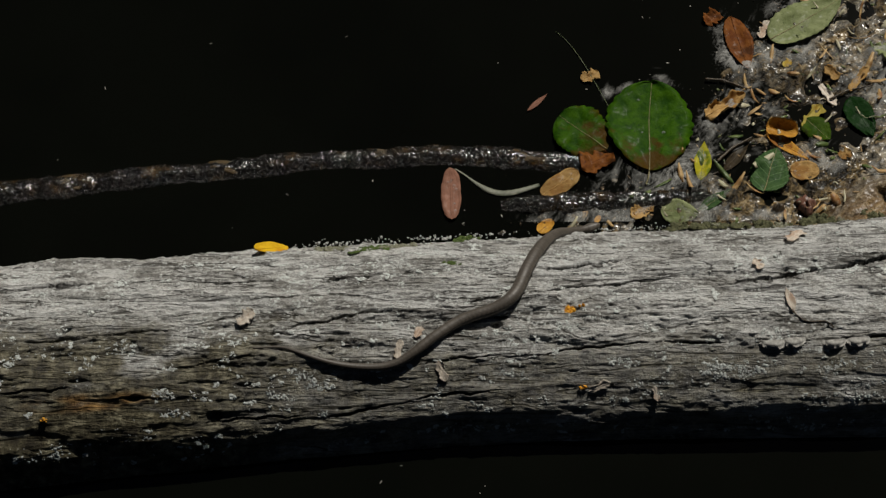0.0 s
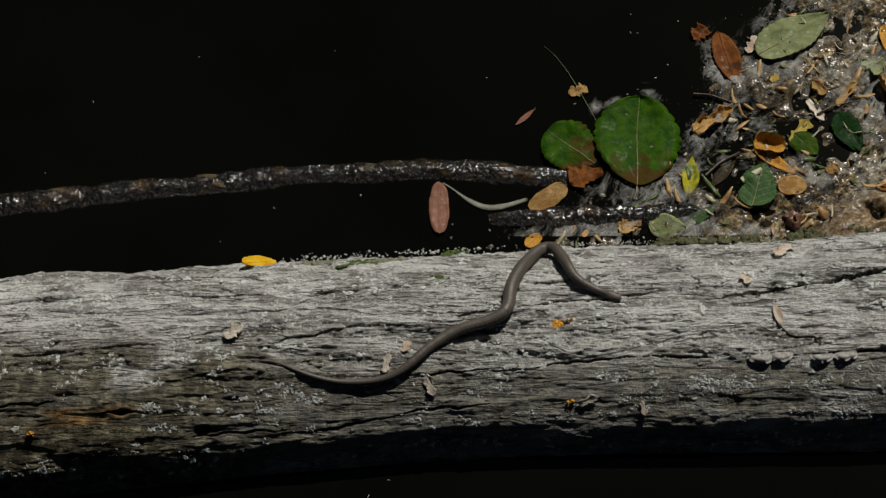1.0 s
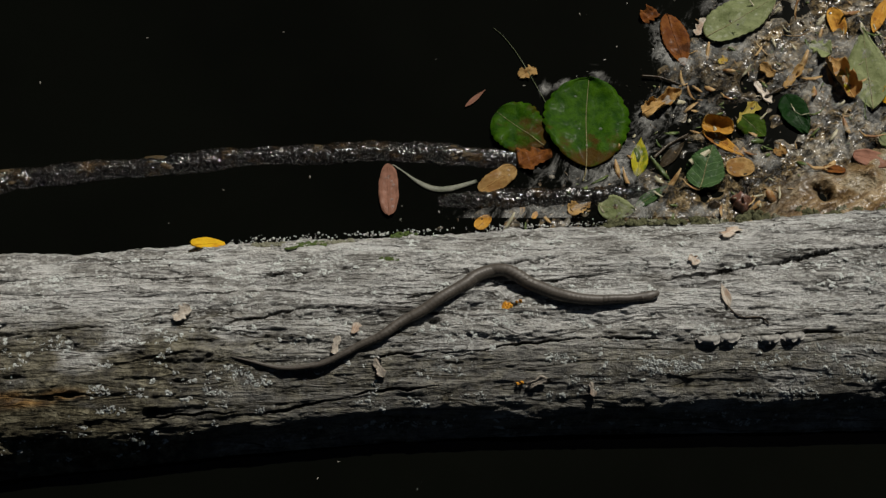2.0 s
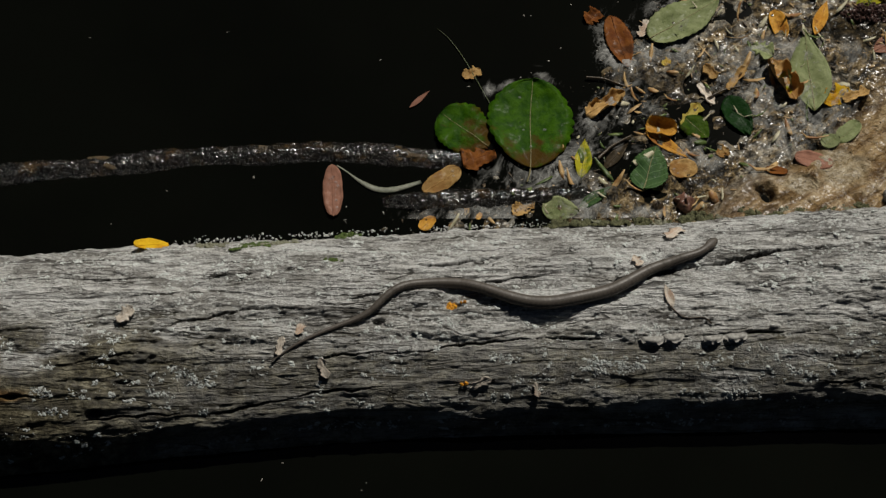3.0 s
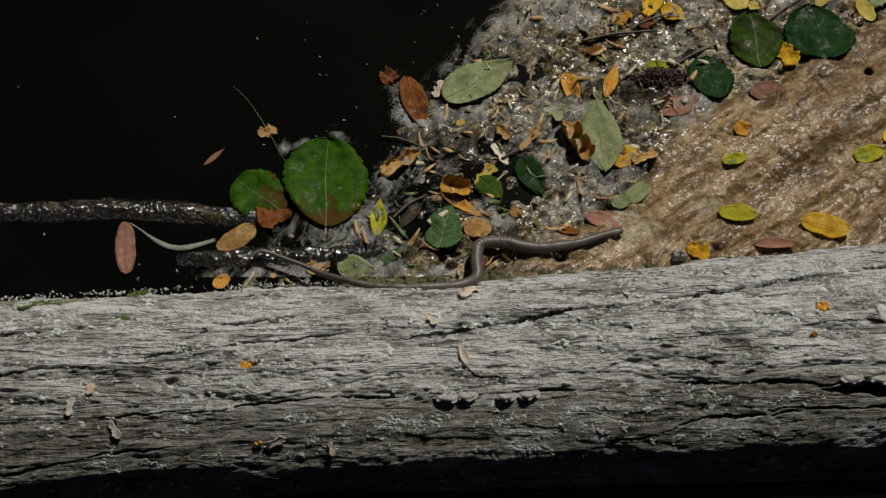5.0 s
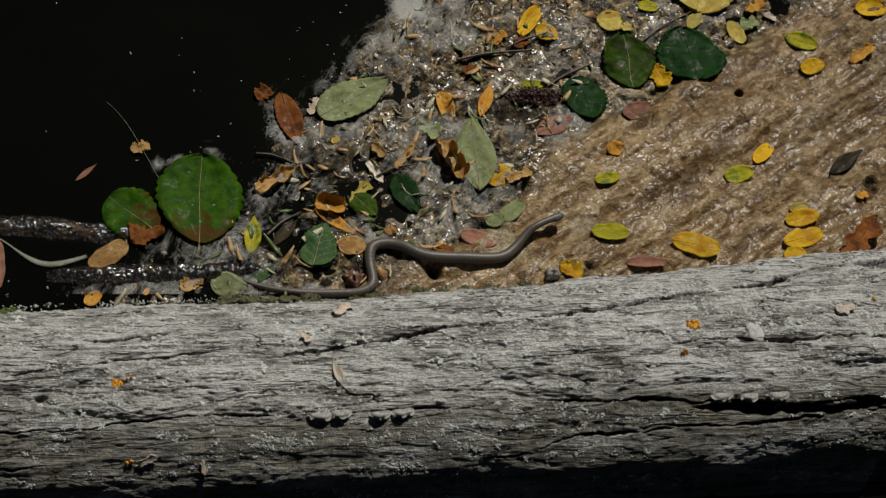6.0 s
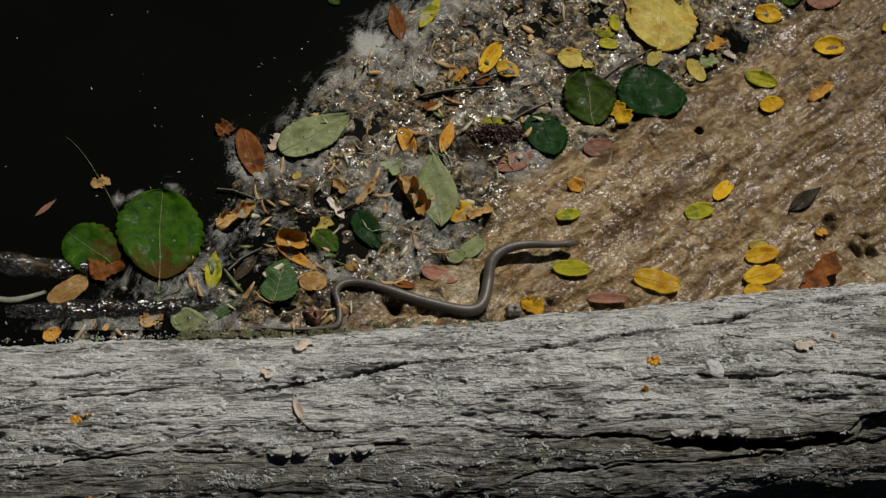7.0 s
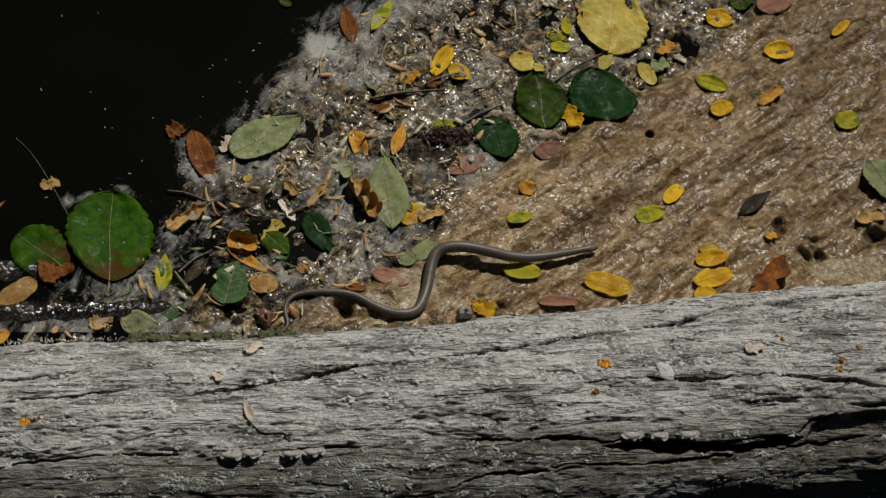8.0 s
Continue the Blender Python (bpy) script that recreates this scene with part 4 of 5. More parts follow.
leaf("broad", "grey_green", 0.2153, 0.0448, 0.2519, 0.0376, 0.0254, "pale grey-green broad toothed leaf among wet floating litter", roll=0.3, lift=0.001, drops=2)
leaf("lance", "mid_green", 0.2522, 0.0420, 0.2861, 0.0663, 0.0130, "mid-green, pale-veined pointed leaf among wet floating litter", roll=0.6, lift=0.001)
leaf("lance", "dark_brown", 0.2803, 0.0893, 0.3082, 0.1210, 0.0120, "dark brown pointed leaf among wet floating litter", roll=0.8, lift=0.001)
leaf("oval", "orange", 0.0941, 0.0177, 0.1072, 0.0329, 0.0136, "orange oval leaflet among wet floating litter", lift=0.001, drops=1)
leaf("oval", "orange", 0.1499, 0.0294, 0.1545, 0.0381, 0.0055, "orange oval leaflet among wet floating litter", lift=0.001)
leaf("oval", "pink", 0.4753, 0.1014, 0.5135, 0.0911, 0.0214, "pinkish-brown oval leaflet on the brown algae scum", lift=0.001, roll=0.5)
leaf("oval", "brown", 0.4433, 0.0864, 0.4654, 0.0794, 0.0114, "red-brown oval leaflet on the brown algae scum", lift=0.001)
leaf("oval", "grey_green", 0.5055, 0.1143, 0.5241, 0.1238, 0.0185, "pale grey-green oval leaflet on the brown algae scum", lift=0.001, roll=0.6)
leaf("oval", "grey_green", 0.5217, 0.1182, 0.5471, 0.1389, 0.0195, "pale grey-green oval leaflet on the brown algae scum", lift=0.001, roll=0.6)
leaf("ragged", "tan", 0.3969, 0.1033, 0.4094, 0.1084, 0.0134, "tan torn leaf scrap among wet floating litter", lift=0.001)
leaf("ragged", "pale_yellow", 0.3502, 0.2145, 0.3606, 0.2236, 0.0078, "pale yellow torn leaf scrap among wet floating litter", lift=0.001)
leaf("ragged", "grey_green", 0.4478, 0.2412, 0.4699, 0.2284, 0.0186, "pale grey-green torn leaf scrap among wet floating litter", roll=0.8, lift=0.001)
leaf("ragged", "brown", 0.2755, 0.2711, 0.2909, 0.2859, 0.0169, "brown leaf scrap floating alone on the dark water", roll=1.0)
leaf("ragged", "tan", 0.1422, 0.1992, 0.1607, 0.2112, 0.0137, "tan leaf chip floating beside a thin grass stalk", roll=0.8)
leaf("lance", "pink", 0.0859, 0.1614, 0.1074, 0.1830, 0.0056, "thin pinkish seed scale floating on the dark water")
leaf("oval", "pink", 0.0083, 0.0318, 0.0073, 0.0923, 0.0207, "pinkish oval leaflet with water drops floating on open water", drops=7, roll=0.2)
leaf("oval", "yellow", -0.1800, -0.0243, -0.1515, -0.0034, 0.0179, "bright yellow leaflet caught at the edge of the log", roll=0.6, lift=0.002, twist=35)
leaf("ragged", "tan", 0.1889, 0.0376, 0.2046, 0.0508, 0.0139, "curled tan torn leaf scrap among wet floating litter", roll=1.3, lift=0.001)
leaf("round", "dark_green", 0.7757, 0.3895, 0.7774, 0.3099, 0.0815, "dark green rounded leaf among wet floating litter", roll=0.2, lift=0.001, stem=0.004)
leaf("round", "green", 0.7022, 0.3008, 0.7000, 0.3769, 0.0636, "olive green rounded leaf among wet floating litter", roll=0.25, lift=0.001)
leaf("round", "dark_green", 0.6450, 0.2558, 0.6396, 0.3160, 0.0518, "dark green rounded leaf among wet floating litter", roll=0.2, lift=0.001)
leaf("broad", "pale_yellow", 0.7984, 0.4150, 0.8314, 0.5309, 0.0827, "large pale yellow ragged leaf on the brown algae scum", roll=0.2, lift=0.001, ruffle=0.1)
leaf("oval", "yellow_green", 0.7280, 0.4432, 0.7508, 0.4353, 0.0181, "yellow-green oval leaflet among wet floating litter")
leaf("oval", "yellow_green", 0.7581, 0.4694, 0.7498, 0.4375, 0.0142, "yellow-green oval leaflet among wet floating litter")
leaf("oval", "yellow_green", 0.7290, 0.4222, 0.7529, 0.4210, 0.0155, "yellow-green oval leaflet among wet floating litter")
leaf("oval", "pale_yellow", 0.6747, 0.3937, 0.7051, 0.3957, 0.0335, "pale yellow oval leaflet among wet floating litter", lift=0.001)
leaf("ragged", "pale_yellow", 0.6994, 0.3814, 0.7135, 0.3878, 0.0136, "pale yellow torn leaf scrap among wet floating litter")
leaf("oval", "yellow", 0.5789, 0.3725, 0.6083, 0.4133, 0.0205, "yellow oval leaflet among wet floating litter", lift=0.001, roll=0.7)
leaf("oval", "yellow", 0.5976, 0.3747, 0.6234, 0.3753, 0.0261, "yellow oval leaflet among wet floating litter", lift=0.001, roll=0.8)
leaf("ragged", "orange", 0.5448, 0.3572, 0.5621, 0.3735, 0.0112, "orange torn leaf scrap among wet floating litter", lift=0.001, roll=1.0)
leaf("ragged", "brown", 0.5699, 0.3525, 0.5873, 0.3686, 0.0147, "curled red-brown torn leaf scrap among wet floating litter", lift=0.001, roll=1.4)
leaf("oval", "yellow", 0.9390, 0.4792, 0.9762, 0.4867, 0.0278, "yellow oval leaflet among wet floating litter", roll=0.6, drops=2)
leaf("broad", "pink", 1.0097, 0.4918, 1.0636, 0.5179, 0.0353, "pinkish-brown broad toothed leaf among wet floating litter", roll=0.4)
leaf("broad", "green", 0.9771, 0.5050, 1.0142, 0.5202, 0.0268, "green broad toothed leaf among wet floating litter")
leaf("oval", "yellow", 0.9989, 0.4228, 1.0408, 0.4310, 0.0278, "yellow oval leaflet on the brown algae scum", roll=1.0, drops=2)
leaf("oval", "yellow_green", 0.9018, 0.3828, 0.9346, 0.3620, 0.0241, "yellow-green oval leaflet on the brown algae scum", roll=0.6)
leaf("oval", "yellow", 0.9073, 0.3291, 0.9380, 0.3418, 0.0189, "yellow oval leaflet on the brown algae scum", roll=0.6)
leaf("ragged", "orange", 0.9756, 0.3464, 1.0112, 0.3689, 0.0150, "curled orange torn leaf scrap on the brown algae scum", roll=1.8)
leaf("oval", "yellow", 1.0990, 0.4571, 1.1292, 0.4824, 0.0118, "yellow oval leaflet on the brown algae scum", roll=0.8)
leaf("oval", "yellow_green", 1.0699, 0.3233, 1.1024, 0.3341, 0.0285, "yellow-green oval leaflet on the brown algae scum", roll=0.7)
leaf("ragged", "yellow", 0.7270, 0.3372, 0.7421, 0.3039, 0.0222, "yellow torn leaf scrap among wet floating litter", roll=0.7, lift=0.001)
leaf("oval", "yellow_green", 0.7827, 0.1760, 0.8162, 0.1863, 0.0218, "yellow-green oval leaflet on the brown algae scum", roll=0.6)
leaf("oval", "yellow", 0.8214, 0.1977, 0.8489, 0.2258, 0.0173, "curled yellow oval leaflet on the brown algae scum", roll=1.3)
leaf("oval", "yellow_green", 0.6309, 0.1680, 0.6592, 0.1760, 0.0144, "yellow-green oval leaflet on the brown algae scum", roll=0.5)
leaf("oval", "orange", 0.6507, 0.2078, 0.6723, 0.2158, 0.0175, "orange oval leaflet on the brown algae scum", roll=0.6)
leaf("lance", "dark_brown", 0.9089, 0.1864, 0.9594, 0.2217, 0.0171, "dark brown pointed leaf on the brown algae scum", roll=0.5)
leaf("broad", "grey_green", 1.0930, 0.2651, 1.1178, 0.2106, 0.0519, "pale grey-green broad toothed leaf on the brown algae scum", roll=0.5)
leaf("ragged", "tan", 1.0536, 0.1806, 1.0922, 0.1915, 0.0197, "curled tan torn leaf scrap on the brown algae scum", roll=1.9, lift=0.001)
leaf("ragged", "orange", 0.9339, 0.1552, 0.9483, 0.1630, 0.0102, "orange torn leaf scrap on the brown algae scum")
leaf("broad", "pink", 0.6814, 0.2579, 0.7139, 0.2757, 0.0222, "pinkish-brown broad toothed leaf on the brown algae scum", lift=0.001)
leaf("lance", "pink", 0.5767, 0.2328, 0.6267, 0.2632, 0.0233, "pinkish-brown pointed leaf among wet floating litter", lift=0.001)
leaf("oval", "pale_yellow", 0.8391, 0.4073, 0.8496, 0.3750, 0.0209, "pale yellow oval leaflet among wet floating litter", roll=1.0)
leaf("ragged", "grey_green", 0.8517, 0.3980, 0.8747, 0.4098, 0.0159, "pale grey-green torn leaf scrap among wet floating litter", roll=0.8)
leaf("ragged", "orange", 0.8620, 0.4192, 0.8888, 0.4385, 0.0140, "orange torn leaf scrap among wet floating litter", roll=0.8)
leaf("ragged", "pale", 0.8819, 0.4160, 0.8982, 0.4101, 0.0084, "pale dry torn leaf scrap among wet floating litter", roll=1)
leaf("lance", "pale_yellow", 0.7837, 0.3889, 0.8062, 0.4202, 0.0170, "pale yellow pointed leaf among wet floating litter", roll=0.8)
leaf("oval", "yellow_green", 0.6170, 0.1039, 0.6568, 0.1000, 0.0236, "yellow-green oval leaflet on the brown algae scum", roll=0.7, lift=0.001)
leaf("oval", "yellow", 0.7041, 0.0943, 0.7548, 0.0803, 0.0297, "yellow oval leaflet on the brown algae scum", roll=0.4, drops=3, lift=0.001)
leaf("oval", "yellow", 0.8416, 0.1203, 0.8813, 0.1302, 0.0205, "yellow oval leaflet on the brown algae scum", roll=0.5)
leaf("oval", "yellow", 0.8333, 0.0940, 0.8821, 0.1103, 0.0235, "yellow oval leaflet on the brown algae scum", roll=0.4, drops=2)
leaf("oval", "yellow", 0.8300, 0.0794, 0.8551, 0.0774, 0.0205, "yellow oval leaflet on the brown algae scum", roll=0.6)
leaf("oval", "pink", 0.6503, 0.0680, 0.6928, 0.0622, 0.0147, "pinkish-brown oval leaflet on the brown algae scum", roll=0.9)
leaf("ragged", "yellow", 0.5737, 0.0603, 0.5988, 0.0513, 0.0205, "yellow torn leaf scrap on the brown algae scum", roll=0.8)
leaf("ragged", "brown", 0.8877, 0.0621, 0.9507, 0.1289, 0.0249, "red-brown torn leaf scrap on the brown algae scum", roll=1.0)
leaf("oval", "pale_yellow", 0.8503, 0.1383, 0.8731, 0.1440, 0.0127, "pale yellow oval leaflet on the brown algae scum", roll=0.8)
leaf("lance", "brown", 0.4905, 0.4092, 0.4870, 0.4717, 0.0200, "red-brown pointed leaf floating by a patch of froth", roll=0.7)
leaf("lance", "yellow_green", 0.5130, 0.4276, 0.5467, 0.4811, 0.0161, "yellow-green pointed leaf among wet floating litter", roll=0.5)
leaf("oval", "green", 0.4125, 0.4691, 0.4260, 0.4634, 0.0104, "green oval leaflet floating on the dark water")
leaf("lance", "yellow_green", 0.5663, 0.2956, 0.6033, 0.3072, 0.0145, "yellow-green pointed leaf among wet floating litter", roll=0.8, lift=0.001)
leaf("ragged", "brown", 0.5058, 0.3146, 0.5216, 0.3229, 0.0120, "red-brown torn leaf scrap among wet floating litter", roll=0.8)
leaf("ragged", "pale", -0.1861, -0.1236, -0.1726, -0.1087, 0.0128, "pale dry torn leaf scrap lying on the grey log", roll=0.5, lift=0.001)
leaf("ragged", "pale", -0.0428, -0.1536, -0.0373, -0.1379, 0.0077, "pale dry torn leaf scrap lying on the grey log", roll=1.2, lift=0.001)
leaf("ragged", "pale", -0.0251, -0.1364, -0.0195, -0.1239, 0.0077, "pale dry torn leaf scrap lying on the grey log", roll=0.8, lift=0.001)
leaf("ragged", "pale", -0.0046, -0.1554, 0.0026, -0.1712, 0.0082, "pale dry torn leaf scrap lying on the grey log", roll=0.8, lift=0.001)
leaf("ragged", "pale", 0.3227, -0.0299, 0.3405, -0.0105, 0.0152, "pale dry torn leaf scrap lying on the grey log", lift=0.001)
leaf("lance", "pale", 0.3193, -0.1102, 0.3131, -0.0872, 0.0087, "pale dry pointed leaf lying on the grey log", roll=1.2, lift=0.001)
leaf("ragged", "pale", 0.2879, -0.0544, 0.2937, -0.0659, 0.0084, "pale dry torn leaf scrap lying on the grey log", lift=0.001)
leaf("ragged", "pale", 0.1906, -0.1732, 0.1945, -0.1837, 0.0051, "pale dry torn leaf scrap lying on the grey log", roll=0.8, lift=0.001)
# flat scrap added where the wood only has a pale dull stain
leaf("ragged", "pale", 0.1319, -0.1766, 0.1512, -0.1700, 0.0074, "pale dry torn leaf scrap lying on the grey log", lift=0.001)
leaf("ragged", "pale", 0.8247, -0.0421, 0.8466, -0.0352, 0.0142, "pale dry torn leaf scrap lying on the grey log", lift=0.001)


# ---- what grows on the log ----
def orange_lichen(x, f, r):
    at, n = on_log(x, f, 0.001)
    v, faces = [], []
    rnd = random.Random(int(x * 1e4))
    for k in range(max(5, int(r * 3200))):
        q = r * math.sqrt(rnd.random())
        c = rnd.random() * 6.28
        w, g = blob(r * rnd.uniform(0.2, 0.42), 0.0022, k + 3, 9, 4)
        faces.append(g + sum(len(u) for u in v))
        v.append(w + np.array([q * math.cos(c), q * math.sin(c) * 0.8, -0.0004]))
    ob = child("lichen", mesh_of("lichen", np.concatenate(v), np.concatenate(faces), ORANGE_LICHEN), log, "bright orange crusty lichen")
    ob.matrix_basis = seat(at, n)


for x, f, r in ((0.114, 3.1, 0.0062), (0.127, 2.0, 0.0026), (0.127, 37.9, 0.003), (-0.355, 34.7, 0.003), (0.672, -8.8, 0.0068), (0.657, 4.1, 0.003),
                (0.870, -13.8, 0.003), (0.927, -1.1, 0.003), (0.922, 2.6, 0.0036), (0.950, -6.0, 0.0032)):
    orange_lichen(x, f, r)


def bracket_fungus(x, f, wide, deep=0.0065, thick=0.0050, out=0.001):
    """A half-round shelf that juts from the log, rounded above and hollow below."""
    at, n = on_log(x, f - 3.0)
    a = np.linspace(0, math.pi, 15)
    e = np.linspace(0, 1, 7)
    lump = 1 + 0.25 * (field(a * 1.6, x * 90, 3) - 0.5)
    top = np.stack([np.outer(e, wide / 2 * np.cos(a) * lump), np.outer(e, -deep * np.sin(a) * lump), np.repeat(thick * (1 - e ** 8)[:, None], 15, 1) + 0.0012 * (field(np.outer(e, np.cos(a)) * 4 + x * 90, np.outer(e, np.sin(a)) * 4, 8) - 0.5)], -1)
    low = top.copy()
    low[..., 2] = -0.001 - 0.0022 * (1 - e[:, None] ** 2)
    v = np.concatenate([top.reshape(-1, 3), low.reshape(-1, 3)])
    g = grid_faces(7, 15)
    rim = 6 * 15 + np.arange(14)
    edge = np.stack([rim, rim + 105, rim + 106, rim + 1], -1)
    ob = child("bracket_fungus", mesh_of("bracket_fungus", v, np.concatenate([g[:, ::-1], g + 105, edge]), FUNGUS), log, "grey-brown shelf fungus on a split in the wood")
    ob.matrix_basis = Matrix.Translation(at + n * out + Vector((0, 0.003, 0))) @ pose(0, 0, 0, -3, 0, 4)


for x, f, wide in ((0.299, 25.0, 0.021), (0.317, 24.3, 0.019), (0.354, 25.7, 0.019), (0.375, 25.1, 0.020), (0.690, 26.3, 0.020), (0.718, 27.2, 0.018), (0.747, 27.4, 0.022)):
    bracket_fungus(x, f + 0.6, 1.16 * wide, 0.0072, 0.0046)


def moss_clump(x, y, r, colour, label):
    rnd = random.Random(int(x * 1e5))
    v, faces, size = [], [], 0
    for k in range(26):
        q, c = r * rnd.random() ** 0.7, rnd.random() * 6.28
        w, g = blob(r * rnd.uniform(0.16, 0.4), r * rnd.uniform(0.12, 0.28), k, 9, 5, 0.45)
        faces.append(g + size)
        size += len(w)
        v.append(w + np.array([1.5 * q * math.cos(c), 0.7 * q * math.sin(c), 0.0]))
    ob = child("moss", mesh_of("moss", np.concatenate(v), np.concatenate(faces), colour), log, label)
    ob.matrix_basis = seat(Vector((x, y, level(x, y) - 0.001)), slope(x, y))


GREEN_MOSS = mottled("green_moss", (0.03, 0.06, 0.01), (0.1, 0.14, 0.03), 0.9, 500, 0.002)
PALE_MOSS = mottled("pale_moss", (0.1, 0.1, 0.06), (0.3, 0.3, 0.22), 0.9, 500, 0.002)
for x, y, r in ((-0.105, -0.020, 0.012), (-0.026, -0.016, 0.014), (-0.045, -0.021, 0.010)):
    moss_clump(x, y, r, PALE_MOSS, "pale grey-green moss cushion at the water line")
for x, y, r in ((0.025, 0.006, 0.009), (0.008, -0.052, 0.006), (-0.082, -0.031, 0.005), (-0.066, -0.022, 0.010)):
    moss_clump(x, y, r, GREEN_MOSS, "green moss tuft")
for x, y, r in ((0.223, 0.014, 0.010), (0.257, 0.018, 0.013), (0.283, 0.018, 0.010), (0.308, 0.020, 0.010), (0.368, 0.026, 0.013), (0.34, 0.022, 0.008), (0.45, 0.028, 0.008)):
    moss_clump(x, y, r, MOSS, "dark wet moss clump at the water line")

edge_rnd = random.Random(19)
for k in range(22):
    x = 0.21 + 0.0205 * k + edge_rnd.uniform(-0.006, 0.006)
    y = float(bent(x, LOG_Y)) + 0.925 * float(bent(x, LOG_R)) + edge_rnd.uniform(-0.004, 0.003)
    moss_clump(x, y, edge_rnd.uniform(0.004, 0.009), MOSS if k % 3 else PALE_MOSS, "dark wet moss clump at the water line" if k % 3 else "pale grey-green moss cushion at the water line")

# a whitish crust on the log
at, n = on_log(0.734, -3.2)
v, g = blob(0.0085, 0.002, 5, 20, 6, 0.22)
crust = child("crust", mesh_of("crust", v * np.array([0.95, 1.35, 1.0]), g, mottled("white_crust", (0.35, 0.35, 0.35), (0.55, 0.55, 0.56), 0.8, 400)), log, "whitish crust patch")
crust.matrix_basis = seat(at + n * 0.0006, n)


def build_lichen():
    """Pale crusty lichen flecks all over the log, thickest in patches, and rosettes of them."""
    rnd = random.Random(4)
    v, faces, size, made = [], [], 0, 0
    spots = []
    stock = [blob(1.0, 1.0, k, 7, 3, 0.9) for k in range(60)]
    while len(spots) < 7000:
        x, f = rnd.uniform(-0.5, 1.25), rnd.uniform(-55, 62)
        if float(layered(x * 14, f * 0.16, 201, 3)) >= rnd.uniform(0.44, 0.72):
            spots.append((x, f, 0.0005 + 0.0024 * rnd.random() ** 3))
    for x, f in ROSETTES_THIN_END + ROSETTES_MIDDLE:
        for k in range(rnd.randint(6, 16)):
            spots.append((x + rnd.gauss(0, 0.0045), f + rnd.gauss(0, 1.0), rnd.uniform(0.0008, 0.0023)))
    for x, f, r in spots:
        at, n = on_log(x, f)
        m = seat(at, n)
        for k in range(1 + int(r * 2600)):
            w, g = stock[rnd.randrange(60)]
            q = r * rnd.uniform(0.3, 0.65)
            w = w * np.array([q, q, 0.00055]) + np.array([rnd.gauss(0, r * 0.7), rnd.gauss(0, r * 0.5), -0.0002])
            faces.append(g + size)
            size += len(w)
            v.append(w @ np.array(m.to_3x3()).T + np.array(m.translation))
        made += 1
    ob = child("lichen_crust", mesh_of("lichen_crust", np.concatenate(v), np.concatenate(faces), PALE_LICHEN), log, "pale grey-green lichen flecks")
    return tagged(ob, kind="stuff")


ROSETTES_THIN_END = [(-0.393, -33.8), (-0.371, -23.5), (-0.298, -27.1), (-0.319, -11.0), (-0.343, -2.3), (-0.354, -3.1), (-0.389, 10.5), (-0.318, 10.7), (-0.323, 15.4), (-0.282, 9.7),
                     (-0.250, 17.4), (-0.253, 27.7), (-0.248, 29.2), (-0.202, 19.4), (-0.188, 9.1), (-0.191, 16.5), (-0.219, 30.7), (-0.243, 37.7), (-0.134, 23.7), (-0.118, 27.7),
                     (-0.101, 27.6), (-0.108, 31.4), (-0.114, -18.2), (-0.139, 34.1), (-0.293, 7.6), (-0.397, -27.8), (-0.176, -2.9)]
ROSETTES_MIDDLE = [(0.243, 29.7), (0.262, 31.6), (0.273, 34.2), (0.250, 33.9), (0.282, 32.7), (0.208, 30.9), (0.176, 37.1), (0.160, 26.9), (0.169, 27.9), (0.199, 35.7),
                   (0.106, 17.8), (0.343, 50.3), (0.352, 33.6), (0.118, 12.1), (0.054, -7.8), (0.192, 40.6), (0.236, -38.9), (0.030, -41.2), (0.044, -31.7)]
build_lichen()


# ---- thin things ----
def strand(name, points, radii, material, label, category, lift=0.002, squash=1.0):
    p = np.array([(x, y, level(x, y) + lift) for x, y in points])
    s = np.linspace(0, len(p) - 1, 40)
    q = np.stack([np.interp(s, np.arange(len(p)), p[:, k]) for k in range(3)], -1)
    q = np.stack([np.convolve(np.pad(q[:, k], 4, "reflect", reflect_type="odd"), np.ones(9) / 9, "valid") for k in range(3)], -1)
    v, f, caps = tube(q, np.interp(s, np.linspace(0, len(p) - 1, len(radii)), radii), 8, squash, 0.15)
    return tagged(new(name, mesh_of(name, v, f, material, True, caps)), label, category)


PALE_STALK = mottled("pale_stalk", (0.11, 0.12, 0.085), (0.23, 0.235, 0.18), 0.5, 200)
GREEN_STALK = mottled("green_stalk", (0.035, 0.055, 0.015), (0.08, 0.10, 0.035), 0.5, 200)
DARK_TWIG = mottled("dark_twig", (0.02, 0.014, 0.008), (0.08, 0.055, 0.03), 0.4, 200)
strand("leaf_stalk", [(0.012, 0.092), (0.022, 0.085), (0.036, 0.072), (0.053, 0.062), (0.072, 0.064), (0.096, 0.073)], (0.0007, 0.001, 0.003, 0.0036, 0.002), PALE_STALK,
       "pale grey-green flattened leaf stalk floating beside the branch", "leaf stalk", 0.001, 0.35)
strand("grass_stalk", [(0.118, 0.262), (0.127, 0.253), (0.138, 0.236), (0.149, 0.214), (0.172, 0.160)], (0.0003, 0.0005, 0.0005), GREEN_STALK, "thin green grass stalk floating on the pond", "grass stalk", 0.001)
strand("dry_stem", [(0.317, -0.109), (0.322, -0.116), (0.330, -0.122), (0.344, -0.120), (0.350, -0.122), (0.354, -0.127)], (0.0009, 0.0007, 0.0005), DARK_TWIG, "thin curved dry stem on the log", "stem", 0.001)
